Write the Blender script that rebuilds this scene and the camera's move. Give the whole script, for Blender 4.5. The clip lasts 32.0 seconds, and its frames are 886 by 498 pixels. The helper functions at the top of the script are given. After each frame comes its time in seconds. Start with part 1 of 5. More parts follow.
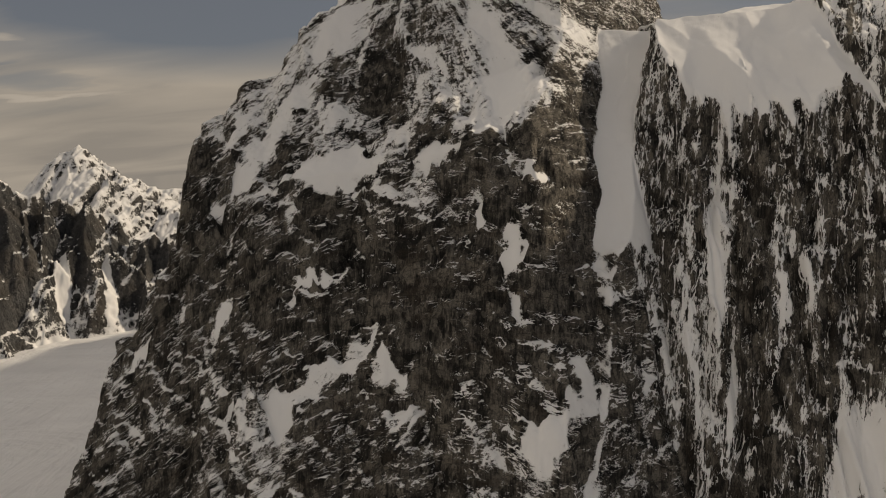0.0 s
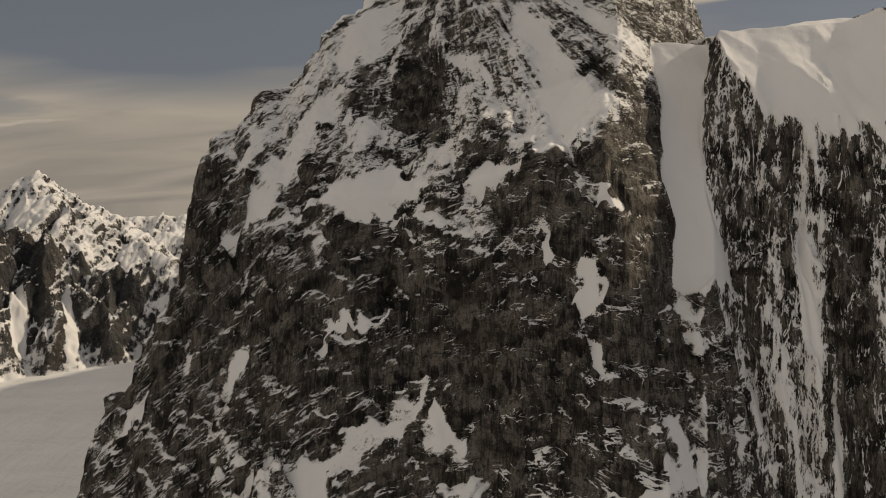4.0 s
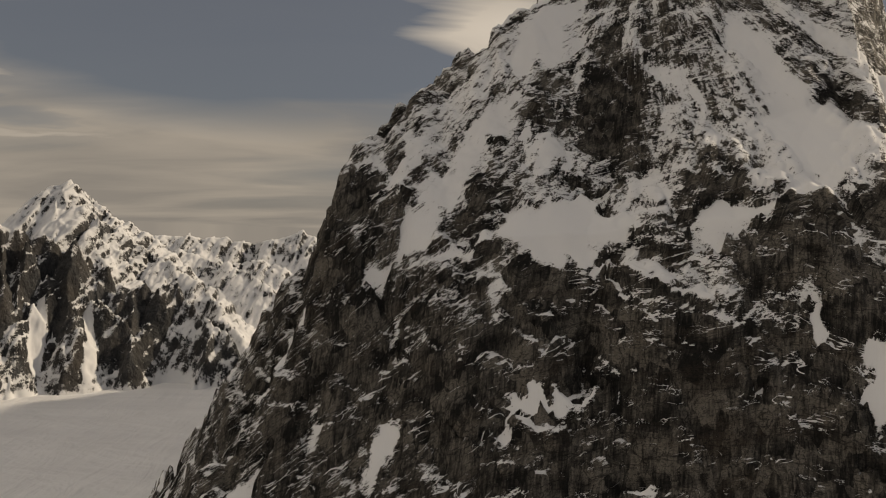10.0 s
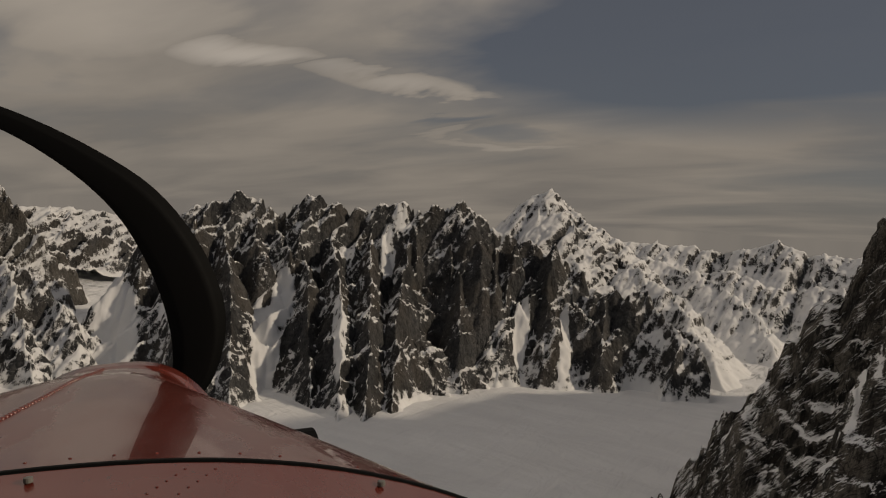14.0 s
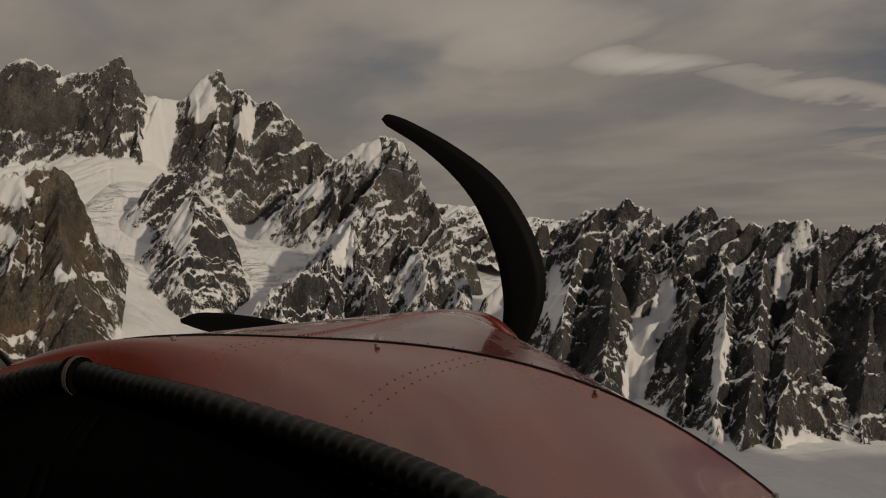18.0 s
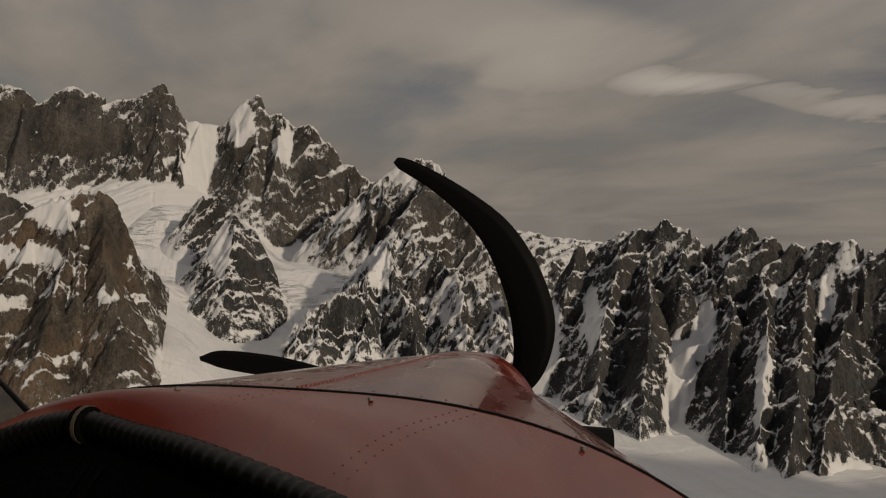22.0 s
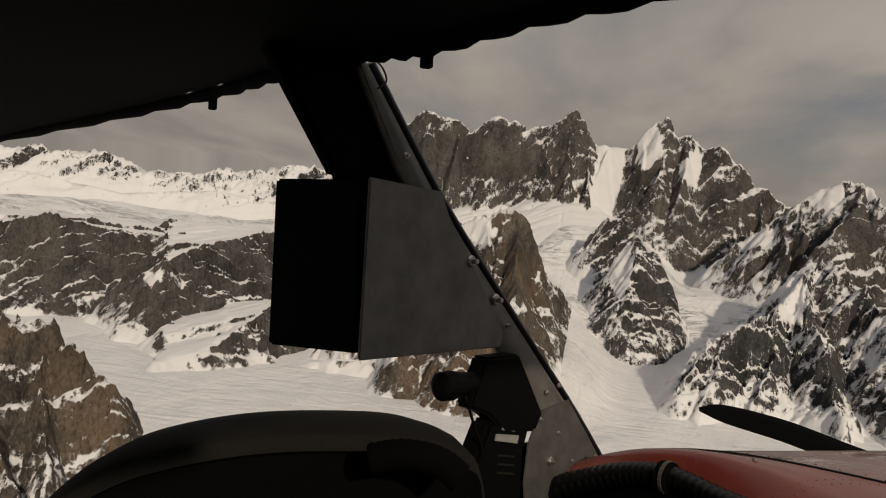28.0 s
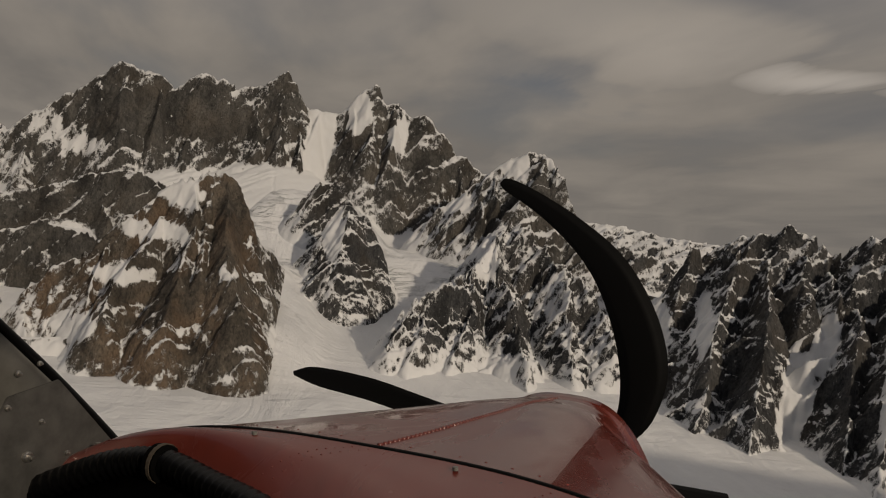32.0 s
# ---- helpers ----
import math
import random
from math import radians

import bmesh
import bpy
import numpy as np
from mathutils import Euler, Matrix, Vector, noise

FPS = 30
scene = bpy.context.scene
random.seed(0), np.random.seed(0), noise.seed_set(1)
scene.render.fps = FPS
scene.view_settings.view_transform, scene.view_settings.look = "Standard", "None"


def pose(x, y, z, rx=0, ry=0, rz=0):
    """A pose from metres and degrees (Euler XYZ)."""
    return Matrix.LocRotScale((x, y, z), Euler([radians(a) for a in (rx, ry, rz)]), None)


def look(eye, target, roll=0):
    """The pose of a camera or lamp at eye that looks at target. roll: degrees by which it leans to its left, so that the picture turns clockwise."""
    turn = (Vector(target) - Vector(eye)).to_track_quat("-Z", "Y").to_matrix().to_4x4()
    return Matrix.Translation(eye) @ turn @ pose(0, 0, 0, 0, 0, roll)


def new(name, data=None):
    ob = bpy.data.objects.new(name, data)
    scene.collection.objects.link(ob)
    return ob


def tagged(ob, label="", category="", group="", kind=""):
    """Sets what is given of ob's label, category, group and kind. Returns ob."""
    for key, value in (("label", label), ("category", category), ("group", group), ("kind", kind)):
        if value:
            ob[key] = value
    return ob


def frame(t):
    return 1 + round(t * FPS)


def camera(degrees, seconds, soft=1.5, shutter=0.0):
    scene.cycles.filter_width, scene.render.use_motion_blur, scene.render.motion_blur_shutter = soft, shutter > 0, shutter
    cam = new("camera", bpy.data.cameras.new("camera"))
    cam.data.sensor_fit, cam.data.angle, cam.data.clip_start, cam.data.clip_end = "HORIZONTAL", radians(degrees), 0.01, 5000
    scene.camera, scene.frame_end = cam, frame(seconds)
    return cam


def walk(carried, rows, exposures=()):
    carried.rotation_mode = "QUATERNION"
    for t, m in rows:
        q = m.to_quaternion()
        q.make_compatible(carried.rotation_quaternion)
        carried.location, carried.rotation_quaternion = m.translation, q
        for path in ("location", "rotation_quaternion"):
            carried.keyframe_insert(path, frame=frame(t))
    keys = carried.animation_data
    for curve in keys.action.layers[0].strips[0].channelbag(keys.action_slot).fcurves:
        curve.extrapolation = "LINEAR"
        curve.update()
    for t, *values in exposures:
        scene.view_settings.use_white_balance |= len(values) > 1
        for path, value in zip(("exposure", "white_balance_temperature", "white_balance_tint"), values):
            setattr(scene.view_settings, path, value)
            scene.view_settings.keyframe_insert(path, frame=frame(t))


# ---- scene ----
PATH = [  # seconds, place, yaw, pitch, lean
    (0.00, 253.503, -305.678, 554.426, 1.69, -6.41, -2.77),
    (0.25, 248.706, -298.775, 553.671, -0.06, -6.40, -2.63),
    (0.50, 243.895, -291.914, 552.965, -2.12, -6.43, -2.49),
    (0.75, 239.021, -285.138, 552.367, -5.41, -6.57, -2.33),
    (1.00, 234.175, -278.488, 551.899, -8.42, -6.73, -2.21),
    (1.25, 229.432, -272.035, 551.617, -9.70, -6.80, -2.24),
    (1.50, 224.794, -265.735, 551.482, -10.11, -6.87, -2.30),
    (1.75, 220.316, -259.579, 551.493, -10.05, -7.04, -2.32),
    (2.00, 215.915, -253.535, 551.592, -9.42, -7.12, -2.35),
    (2.25, 211.548, -247.605, 551.716, -8.11, -6.90, -2.45),
    (2.50, 207.148, -241.671, 551.877, -6.57, -6.53, -2.54),
    (2.75, 202.619, -235.603, 552.093, -5.23, -6.08, -2.54),
    (3.00, 198.006, -229.444, 552.296, -4.05, -5.61, -2.51),
    (3.25, 193.314, -223.158, 552.428, -3.11, -5.22, -2.50),
    (3.50, 188.572, -216.853, 552.485, -2.35, -4.88, -2.48),
    (3.75, 183.785, -210.632, 552.423, -1.75, -4.57, -2.40),
    (4.00, 179.020, -204.467, 552.297, -1.28, -4.30, -2.29),
    (4.25, 174.390, -198.393, 552.146, -0.95, -4.10, -2.18),
    (4.50, 169.776, -192.329, 551.971, -0.71, -3.93, -2.05),
    (4.75, 165.060, -186.151, 551.781, -0.54, -3.76, -1.89),
    (5.00, 160.259, -179.864, 551.567, -0.46, -3.59, -1.70),
    (5.25, 155.399, -173.508, 551.336, -0.46, -3.43, -1.47),
    (5.50, 150.504, -167.125, 551.096, -0.51, -3.28, -1.23),
    (5.75, 145.602, -160.756, 550.854, -0.58, -3.15, -0.99),
    (6.00, 140.717, -154.442, 550.619, -0.67, -3.02, -0.76),
    (6.25, 135.876, -148.225, 550.397, -0.73, -2.91, -0.55),
    (6.50, 131.104, -142.144, 550.196, -0.77, -2.82, -0.38),
    (6.75, 126.411, -136.192, 550.028, -0.76, -2.76, -0.24),
    (7.00, 121.699, -130.285, 549.839, -0.78, -2.69, -0.09),
    (7.25, 116.914, -124.389, 549.589, -0.86, -2.55, 0.15),
    (7.50, 112.032, -118.520, 549.290, -0.95, -2.39, 0.40),
    (7.75, 106.978, -112.710, 548.902, -1.01, -2.22, 0.60),
    (8.00, 101.854, -106.876, 548.540, -1.05, -2.05, 0.78),
    (8.25, 96.732, -100.901, 548.346, -1.08, -1.93, 0.98),
    (8.50, 91.630, -94.925, 548.204, -1.11, -1.80, 1.18),
    (8.75, 86.637, -89.087, 548.026, -1.17, -1.65, 1.36),
    (9.00, 81.613, -83.268, 547.865, -1.20, -1.50, 1.53),
    (9.25, 76.375, -77.365, 547.783, -1.23, -1.38, 1.68),
    (9.50, 71.136, -71.463, 547.666, -1.16, -1.27, 1.86),
    (9.75, 66.124, -65.619, 547.371, -0.87, -1.17, 2.10),
    (10.00, 61.111, -59.823, 547.052, -0.47, -1.10, 2.34),
    (10.25, 55.917, -54.019, 546.828, 0.01, -1.11, 2.53),
    (10.50, 50.628, -48.393, 546.658, 0.49, -1.15, 2.67),
    (10.75, 45.241, -43.180, 546.543, 0.87, -1.18, 2.72),
    (11.00, 39.843, -38.172, 546.471, 1.20, -1.20, 2.74),
    (11.25, 34.565, -33.269, 546.397, 1.43, -1.19, 2.76),
    (11.50, 29.277, -28.388, 546.418, 1.76, -1.16, 2.79),
    (11.75, 23.892, -23.413, 546.622, 2.31, -1.15, 2.84),
    (12.00, 18.410, -18.343, 546.994, 3.27, -1.16, 2.89),
    (12.25, 12.495, -12.641, 547.530, 4.68, -1.21, 2.91),
    (12.50, 6.448, -6.542, 548.538, 7.08, -1.31, 2.91),
    (12.60, 4.322, -4.357, 548.960, 8.59, -1.38, 2.92),
    (12.70, 2.505, -2.476, 549.345, 10.41, -1.47, 2.91),
    (12.75, 1.741, -1.681, 549.513, 11.39, -1.51, 2.91),
    (12.80, 1.090, -1.002, 549.660, 12.41, -1.56, 2.91),
    (12.90, 0.172, -0.041, 549.873, 14.48, -1.66, 2.92),
    (13.00, -0.155, 0.302, 549.951, 16.50, -1.74, 2.93),
    (13.25, -0.202, 0.250, 549.951, 21.77, -1.94, 2.98),
    (13.50, -0.248, 0.198, 549.951, 26.62, -2.10, 3.06),
    (13.75, -0.268, 0.176, 549.951, 30.09, -2.20, 3.19),
    (14.00, -0.289, 0.154, 549.951, 32.81, -2.28, 3.34),
    (14.25, -0.337, 0.195, 549.939, 35.06, -2.35, 3.54),
    (14.50, -0.385, 0.237, 549.926, 36.99, -2.43, 3.76),
    (14.75, -0.356, 0.221, 549.929, 38.77, -2.54, 4.01),
    (15.00, -0.326, 0.206, 549.931, 40.65, -2.71, 4.27),
    (15.25, -0.297, 0.191, 549.933, 43.12, -2.98, 4.56),
    (15.50, -0.268, 0.176, 549.935, 45.68, -3.26, 4.85),
    (15.75, -0.239, 0.161, 549.938, 47.97, -3.46, 5.11),
    (16.00, -0.210, 0.146, 549.940, 50.12, -3.60, 5.36),
    (16.25, -0.181, 0.131, 549.942, 52.11, -3.68, 5.58),
    (16.50, -0.152, 0.115, 549.945, 53.95, -3.73, 5.78),
    (16.75, -0.123, 0.100, 549.947, 55.60, -3.77, 5.96),
    (17.00, -0.094, 0.085, 549.949, 57.07, -3.80, 6.13),
    (17.25, -0.065, 0.070, 549.952, 58.32, -3.85, 6.27),
    (17.50, -0.036, 0.055, 549.954, 59.37, -3.92, 6.39),
    (17.75, -0.027, 0.065, 549.944, 60.19, -4.05, 6.50),
    (18.00, -0.017, 0.076, 549.934, 60.84, -4.12, 6.58),
    (18.25, -0.018, 0.086, 549.933, 61.33, -4.06, 6.62),
    (18.50, -0.020, 0.097, 549.933, 61.72, -3.96, 6.64),
    (18.75, -0.028, 0.112, 549.929, 62.04, -3.91, 6.65),
    (19.00, -0.036, 0.126, 549.924, 62.40, -3.88, 6.67),
    (19.25, -0.030, 0.132, 549.941, 63.04, -3.85, 6.69),
    (19.50, -0.024, 0.138, 549.959, 63.65, -3.82, 6.71),
    (19.75, -0.022, 0.130, 549.960, 63.96, -3.75, 6.72),
    (20.00, -0.019, 0.123, 549.962, 64.12, -3.67, 6.72),
    (20.25, -0.022, 0.126, 549.960, 64.13, -3.58, 6.72),
    (20.50, -0.024, 0.129, 549.957, 64.07, -3.48, 6.72),
    (20.75, -0.033, 0.131, 549.947, 63.99, -3.37, 6.69),
    (21.00, -0.041, 0.133, 549.937, 63.91, -3.26, 6.64),
    (21.25, -0.023, 0.129, 549.947, 63.86, -3.16, 6.58),
    (21.50, -0.005, 0.124, 549.958, 63.82, -3.06, 6.50),
    (21.75, 0.008, 0.116, 549.969, 63.75, -2.93, 6.39),
    (22.00, 0.021, 0.109, 549.981, 63.68, -2.82, 6.28),
    (22.25, 0.037, 0.087, 549.986, 63.52, -2.79, 6.17),
    (22.50, 0.054, 0.065, 549.992, 63.60, -2.78, 6.08),
    (22.75, 0.077, 0.040, 550.006, 64.28, -2.75, 6.01),
    (23.00, 0.099, 0.015, 550.019, 65.34, -2.66, 5.95),
    (23.25, 0.019, -0.004, 550.009, 66.82, -2.38, 5.90),
    (23.50, -0.061, -0.024, 549.999, 68.28, -2.08, 5.88),
    (23.75, -0.068, -0.030, 549.982, 69.20, -1.91, 5.86),
    (24.00, -0.075, -0.037, 549.965, 69.87, -1.82, 5.88),
    (24.25, -0.039, -0.047, 549.961, 69.98, -1.74, 5.94),
    (24.50, -0.002, -0.057, 549.956, 70.72, -1.76, 6.03),
    (24.75, 0.022, -0.130, 549.966, 73.43, -1.96, 6.18),
    (25.00, 0.046, -0.203, 549.977, 77.23, -2.28, 6.34),
    (25.25, 0.078, -0.260, 549.997, 82.03, -2.74, 6.50),
    (25.50, 0.110, -0.317, 550.017, 86.81, -3.22, 6.65),
    (25.75, 0.103, -0.299, 550.018, 90.14, -3.58, 6.78),
    (26.00, 0.096, -0.282, 550.020, 92.28, -3.86, 6.89),
    (26.25, 0.088, -0.264, 550.022, 93.47, -4.07, 6.99),
    (26.50, 0.081, -0.247, 550.023, 93.95, -4.23, 7.07),
    (26.75, 0.074, -0.230, 550.025, 93.93, -4.35, 7.14),
    (27.00, 0.066, -0.212, 550.026, 93.65, -4.44, 7.20),
    (27.25, 0.059, -0.195, 550.028, 93.34, -4.52, 7.26),
    (27.50, 0.052, -0.177, 550.030, 93.23, -4.60, 7.33),
    (27.75, 0.058, -0.165, 550.033, 93.19, -4.68, 7.39),
    (28.00, 0.065, -0.152, 550.036, 93.00, -4.74, 7.45),
    (28.25, 0.062, -0.094, 550.036, 92.78, -4.78, 7.52),
    (28.50, 0.058, -0.037, 550.036, 92.24, -4.78, 7.60),
    (28.75, 0.049, -0.019, 550.031, 91.00, -4.70, 7.68),
    (29.00, 0.040, -0.000, 550.025, 89.46, -4.58, 7.77),
    (29.25, 0.051, 0.029, 550.042, 88.01, -4.52, 7.87),
    (29.50, 0.061, 0.058, 550.060, 86.25, -4.44, 7.98),
    (29.75, 0.036, 0.069, 550.051, 83.57, -4.27, 8.10),
    (30.00, 0.010, 0.081, 550.043, 80.96, -4.11, 8.21),
    (30.25, 0.008, 0.079, 550.041, 79.43, -4.05, 8.31),
    (30.50, 0.006, 0.078, 550.038, 78.28, -4.03, 8.40),
    (30.75, 0.016, 0.099, 550.052, 77.14, -4.07, 8.48),
    (31.00, 0.027, 0.119, 550.066, 76.01, -4.13, 8.54),
    (31.25, 0.017, 0.130, 550.066, 74.71, -4.17, 8.59),
    (31.50, 0.008, 0.140, 550.066, 73.47, -4.22, 8.61),
    (31.75, -0.031, 0.145, 550.054, 72.50, -4.30, 8.63),
    (32.00, -0.069, 0.150, 550.043, 71.62, -4.39, 8.63),
]
EXPOSURE = -0.55


def heading(yaw, pitch, lean):
    y, p = radians(yaw), radians(pitch)
    return Vector((-math.sin(y) * math.cos(p), math.cos(y) * math.cos(p), math.sin(p))), lean


def pose_of(x, y, z, yaw, pitch, lean):
    way, lean = heading(yaw, pitch, lean)
    return look((x, y, z), Vector((x, y, z)) + way, lean)


cam = camera(59.92, 32.0, soft=1.1)
walk(cam, [(r[0], pose_of(*r[1:])) for r in PATH], exposures=[(0.0, EXPOSURE + 0.32, 7800, 13), (12.0, EXPOSURE + 0.24, 7800, 13), (14.0, EXPOSURE - 0.30, 7500, 14), (24.0, EXPOSURE - 0.30, 7400, 14), (28.0, EXPOSURE + 0.16, 7300, 14), (29.0, EXPOSURE + 0.12, 7300, 14), (30.5, EXPOSURE - 0.16, 7300, 14), (32.0, EXPOSURE - 0.32, 7300, 14)])

# ---- light ----
SUN_AZ, SUN_EL = -69.0, 27.0
world = bpy.data.worlds.new("world")
scene.world = world
world.use_nodes = True


def build_sky():
    nt = world.node_tree
    nt.nodes.clear()
    N = nt.nodes.new
    L = nt.links.new
    out, bg = N("ShaderNodeOutputWorld"), N("ShaderNodeBackground")
    sky = N("ShaderNodeTexSky")
    sky.sky_type, sky.sun_disc = "NISHITA", False
    sky.sun_elevation, sky.sun_rotation = radians(SUN_EL), radians(-SUN_AZ)
    sky.altitude, sky.air_density, sky.dust_density = 1500, 1.0, 2.0
    tex = N("ShaderNodeTexCoord")
    sep = N("ShaderNodeSeparateXYZ")
    L(tex.outputs["Generated"], sep.inputs[0])

    def math_node(op, a, b=None, clamp=False):
        n = N("ShaderNodeMath")
        n.operation, n.use_clamp = op, clamp
        for i, v in enumerate((a, b)):
            if v is None:
                continue
            if isinstance(v, (int, float)):
                n.inputs[i].default_value = v
            else:
                L(v, n.inputs[i])
        return n.outputs[0]

    # cloud sheet: directions laid onto a flat layer overhead, so that clouds flatten towards the horizon
    zc = math_node("MAXIMUM", sep.outputs[2], 0.0)
    den = math_node("ADD", zc, 0.16)
    u, v = math_node("DIVIDE", sep.outputs[0], den), math_node("DIVIDE", sep.outputs[1], den)
    com = N("ShaderNodeCombineXYZ")
    L(u, com.inputs[0]), L(v, com.inputs[1])
    com.inputs[2].default_value = 3.7

    def layer(scale, detail, rough, offset, warp=0.6):
        mp = N("ShaderNodeMapping")
        mp.inputs["Location"].default_value = offset
        mp.inputs["Rotation"].default_value = (0, 0, radians(35))
        mp.inputs["Scale"].default_value = (0.55, 1.25, 1.0)
        L(com.outputs[0], mp.inputs[0])
        n = N("ShaderNodeTexNoise")
        n.inputs["Scale"].default_value, n.inputs["Detail"].default_value = scale, detail
        n.inputs["Roughness"].default_value, n.inputs["Distortion"].default_value = rough, warp
        L(mp.outputs[0], n.inputs["Vector"])
        return n.outputs[0]

    big, fine = layer(0.55, 3, 0.45, (1.9, 2.6, 0.0), 0.25), layer(1.6, 5, 0.5, (4.0, 7.7, 0.0), 0.3)
    cover = math_node("ADD", math_node("MULTIPLY", big, 0.68), math_node("MULTIPLY", fine, 0.32))
    # cover grows towards the horizon
    low = math_node("MULTIPLY", math_node("SUBTRACT", 0.16, zc, True), 1.0)
    cover = math_node("ADD", cover, low)
    # thicker towards the west, thinner to the north
    west = math_node("ADD", math_node("MULTIPLY", sep.outputs[0], -0.20), math_node("MULTIPLY", sep.outputs[1], 0.02))
    cover = math_node("ADD", cover, math_node("SUBTRACT", west, 0.07))
    # single cloud banks and clear gaps of this day: bearing, height, half sizes in degrees, amount
    bearing = math_node("ADD", math_node("MULTIPLY", math_node("ARCTAN2", math_node("MULTIPLY", sep.outputs[0], -1.0), sep.outputs[1]), 57.3), math_node("MULTIPLY", math_node("SUBTRACT", fine, 0.5), 30.0))
    height = math_node("ADD", math_node("MULTIPLY", math_node("ARCSINE", sep.outputs[2]), 57.3), math_node("MULTIPLY", math_node("SUBTRACT", fine, 0.5), 7.0))
    bright = 0.0
    for a, h, wa, wh, amount in ((-4, 15.0, 11, 2.6, 0.5), (-22, 13.5, 9, 1.6, 0.4), (47, 10.5, 7, 1.1, 0.6), (36, 9.6, 5, 0.8, 0.35), (60, 13.0, 14, 3.0, 0.16), (30, 6.0, 6, 0.4, 0.16), (16, 13.0, 22, 6.5, -0.30), (64, 8.3, 5, 1.0, -0.08), (33, 7.4, 5, 0.7, -0.16)):
        da, dh = math_node("DIVIDE", math_node("SUBTRACT", bearing, float(a)), float(wa)), math_node("DIVIDE", math_node("SUBTRACT", height, float(h)), float(wh))
        near = math_node("SUBTRACT", 1.0, math_node("ADD", math_node("MULTIPLY", da, da), math_node("MULTIPLY", dh, dh)), True)
        bump = math_node("MULTIPLY", near, amount)
        cover = math_node("ADD", cover, bump)
        if amount > 0:
            bright = math_node("ADD", bright, bump)
    ramp = N("ShaderNodeValToRGB")
    L(cover, ramp.inputs[0])
    ramp.color_ramp.elements[0].position, ramp.color_ramp.elements[1].position = 0.35, 0.66
    ramp.color_ramp.elements[0].color = (0.04, 0.04, 0.04, 1)
    shade = N("ShaderNodeValToRGB")
    L(fine, shade.inputs[0])
    e = shade.color_ramp.elements
    e[0].position, e[0].color = 0.36, (0.200, 0.197, 0.191, 1)
    e[1].position, e[1].color = 0.68, (0.278, 0.267, 0.249, 1)
    # an overcast sheet is brightest overhead
    lift = N("ShaderNodeVectorMath")
    lift.operation = "SCALE"
    L(shade.outputs[0], lift.inputs[0])
    L(math_node("ADD", math_node("ADD", 0.80, math_node("MULTIPLY", bright, 1.1)), math_node("MULTIPLY", math_node("MULTIPLY", zc, zc), 3.2)), lift.inputs["Scale"])
    dim = N("ShaderNodeVectorMath")
    dim.operation = "SCALE"
    dim.inputs["Scale"].default_value = 0.05
    L(sky.outputs[0], dim.inputs[0])
    mix = N("ShaderNodeMix")
    mix.data_type = "RGBA"
    L(ramp.outputs[0], mix.inputs[0])
    # thin high haze greys the blue
    haze = N("ShaderNodeMix")
    haze.data_type = "RGBA"
    haze.inputs[0].default_value, haze.inputs[7].default_value = 0.75, (0.070, 0.081, 0.103, 1)
    L(dim.outputs[0], haze.inputs[6])
    L(haze.outputs[2], mix.inputs[6])
    L(lift.outputs[0], mix.inputs[7])
    L(mix.outputs[2], bg.inputs[0])
    bg.inputs[1].default_value = 1.75
    L(bg.outputs[0], out.inputs[0])


build_sky()
sun_data = bpy.data.lights.new("sun", "SUN")
sun_data.energy, sun_data.angle, sun_data.color = 3.0, radians(1.5), (1.0, 0.92, 0.78)
sun = new("sun", sun_data)
se, sa = radians(SUN_EL), radians(SUN_AZ)
to_sun = Vector((-math.sin(sa) * math.cos(se), math.cos(sa) * math.cos(se), math.sin(se)))
sun.matrix_world = look((0, 0, 2000), Vector((0, 0, 2000)) - to_sun)


# ---- node helpers ----
def material(name, rough=0.8, metal=0.0, color=(0.5, 0.5, 0.5), spec=0.5):
    m = bpy.data.materials.new(name)
    m.use_nodes = True
    b = m.node_tree.nodes["Principled BSDF"]
    b.inputs["Base Color"].default_value = (*color, 1)
    b.inputs["Roughness"].default_value, b.inputs["Metallic"].default_value = rough, metal
    b.inputs["Specular IOR Level"].default_value = spec
    return m, m.node_tree, b


def add_node(nt, kind, **inputs):
    n = nt.nodes.new(kind)
    for k, v in inputs.items():
        n.inputs[k.replace("_", " ")].default_value = v
    return n


def calc(nt, op, a, b=None, clamp=False):
    n = nt.nodes.new("ShaderNodeMath")
    n.operation, n.use_clamp = op, clamp
    for i, v in enumerate((a, b)):
        if v is None:
            continue
        if isinstance(v, (int, float)):
            n.inputs[i].default_value = v
        else:
            nt.links.new(v, n.inputs[i])
    return n.outputs[0]


def noise_tex(nt, scale, detail=5.0, rough=0.6, stretch=(1, 1, 1), warp=0.0, turn=0.0):
    tc, mp, n = nt.nodes.new("ShaderNodeTexCoord"), nt.nodes.new("ShaderNodeMapping"), nt.nodes.new("ShaderNodeTexNoise")
    mp.inputs["Scale"].default_value = stretch
    mp.inputs["Rotation"].default_value = (0, 0, radians(turn))
    nt.links.new(tc.outputs["Object"], mp.inputs[0])
    nt.links.new(mp.outputs[0], n.inputs["Vector"])
    n.inputs["Scale"].default_value, n.inputs["Detail"].default_value = scale, detail
    n.inputs["Roughness"].default_value, n.inputs["Distortion"].default_value = rough, warp
    return n.outputs[0]


def ramp_node(nt, value, *stops):
    r = nt.nodes.new("ShaderNodeValToRGB")
    els = r.color_ramp.elements
    while len(els) < len(stops):
        els.new(0.5)
    for el, (p, c) in zip(els, stops):
        el.position, el.color = p, (*c, 1) if len(c) == 3 else c
    nt.links.new(value, r.inputs[0])
    return r.outputs[0]


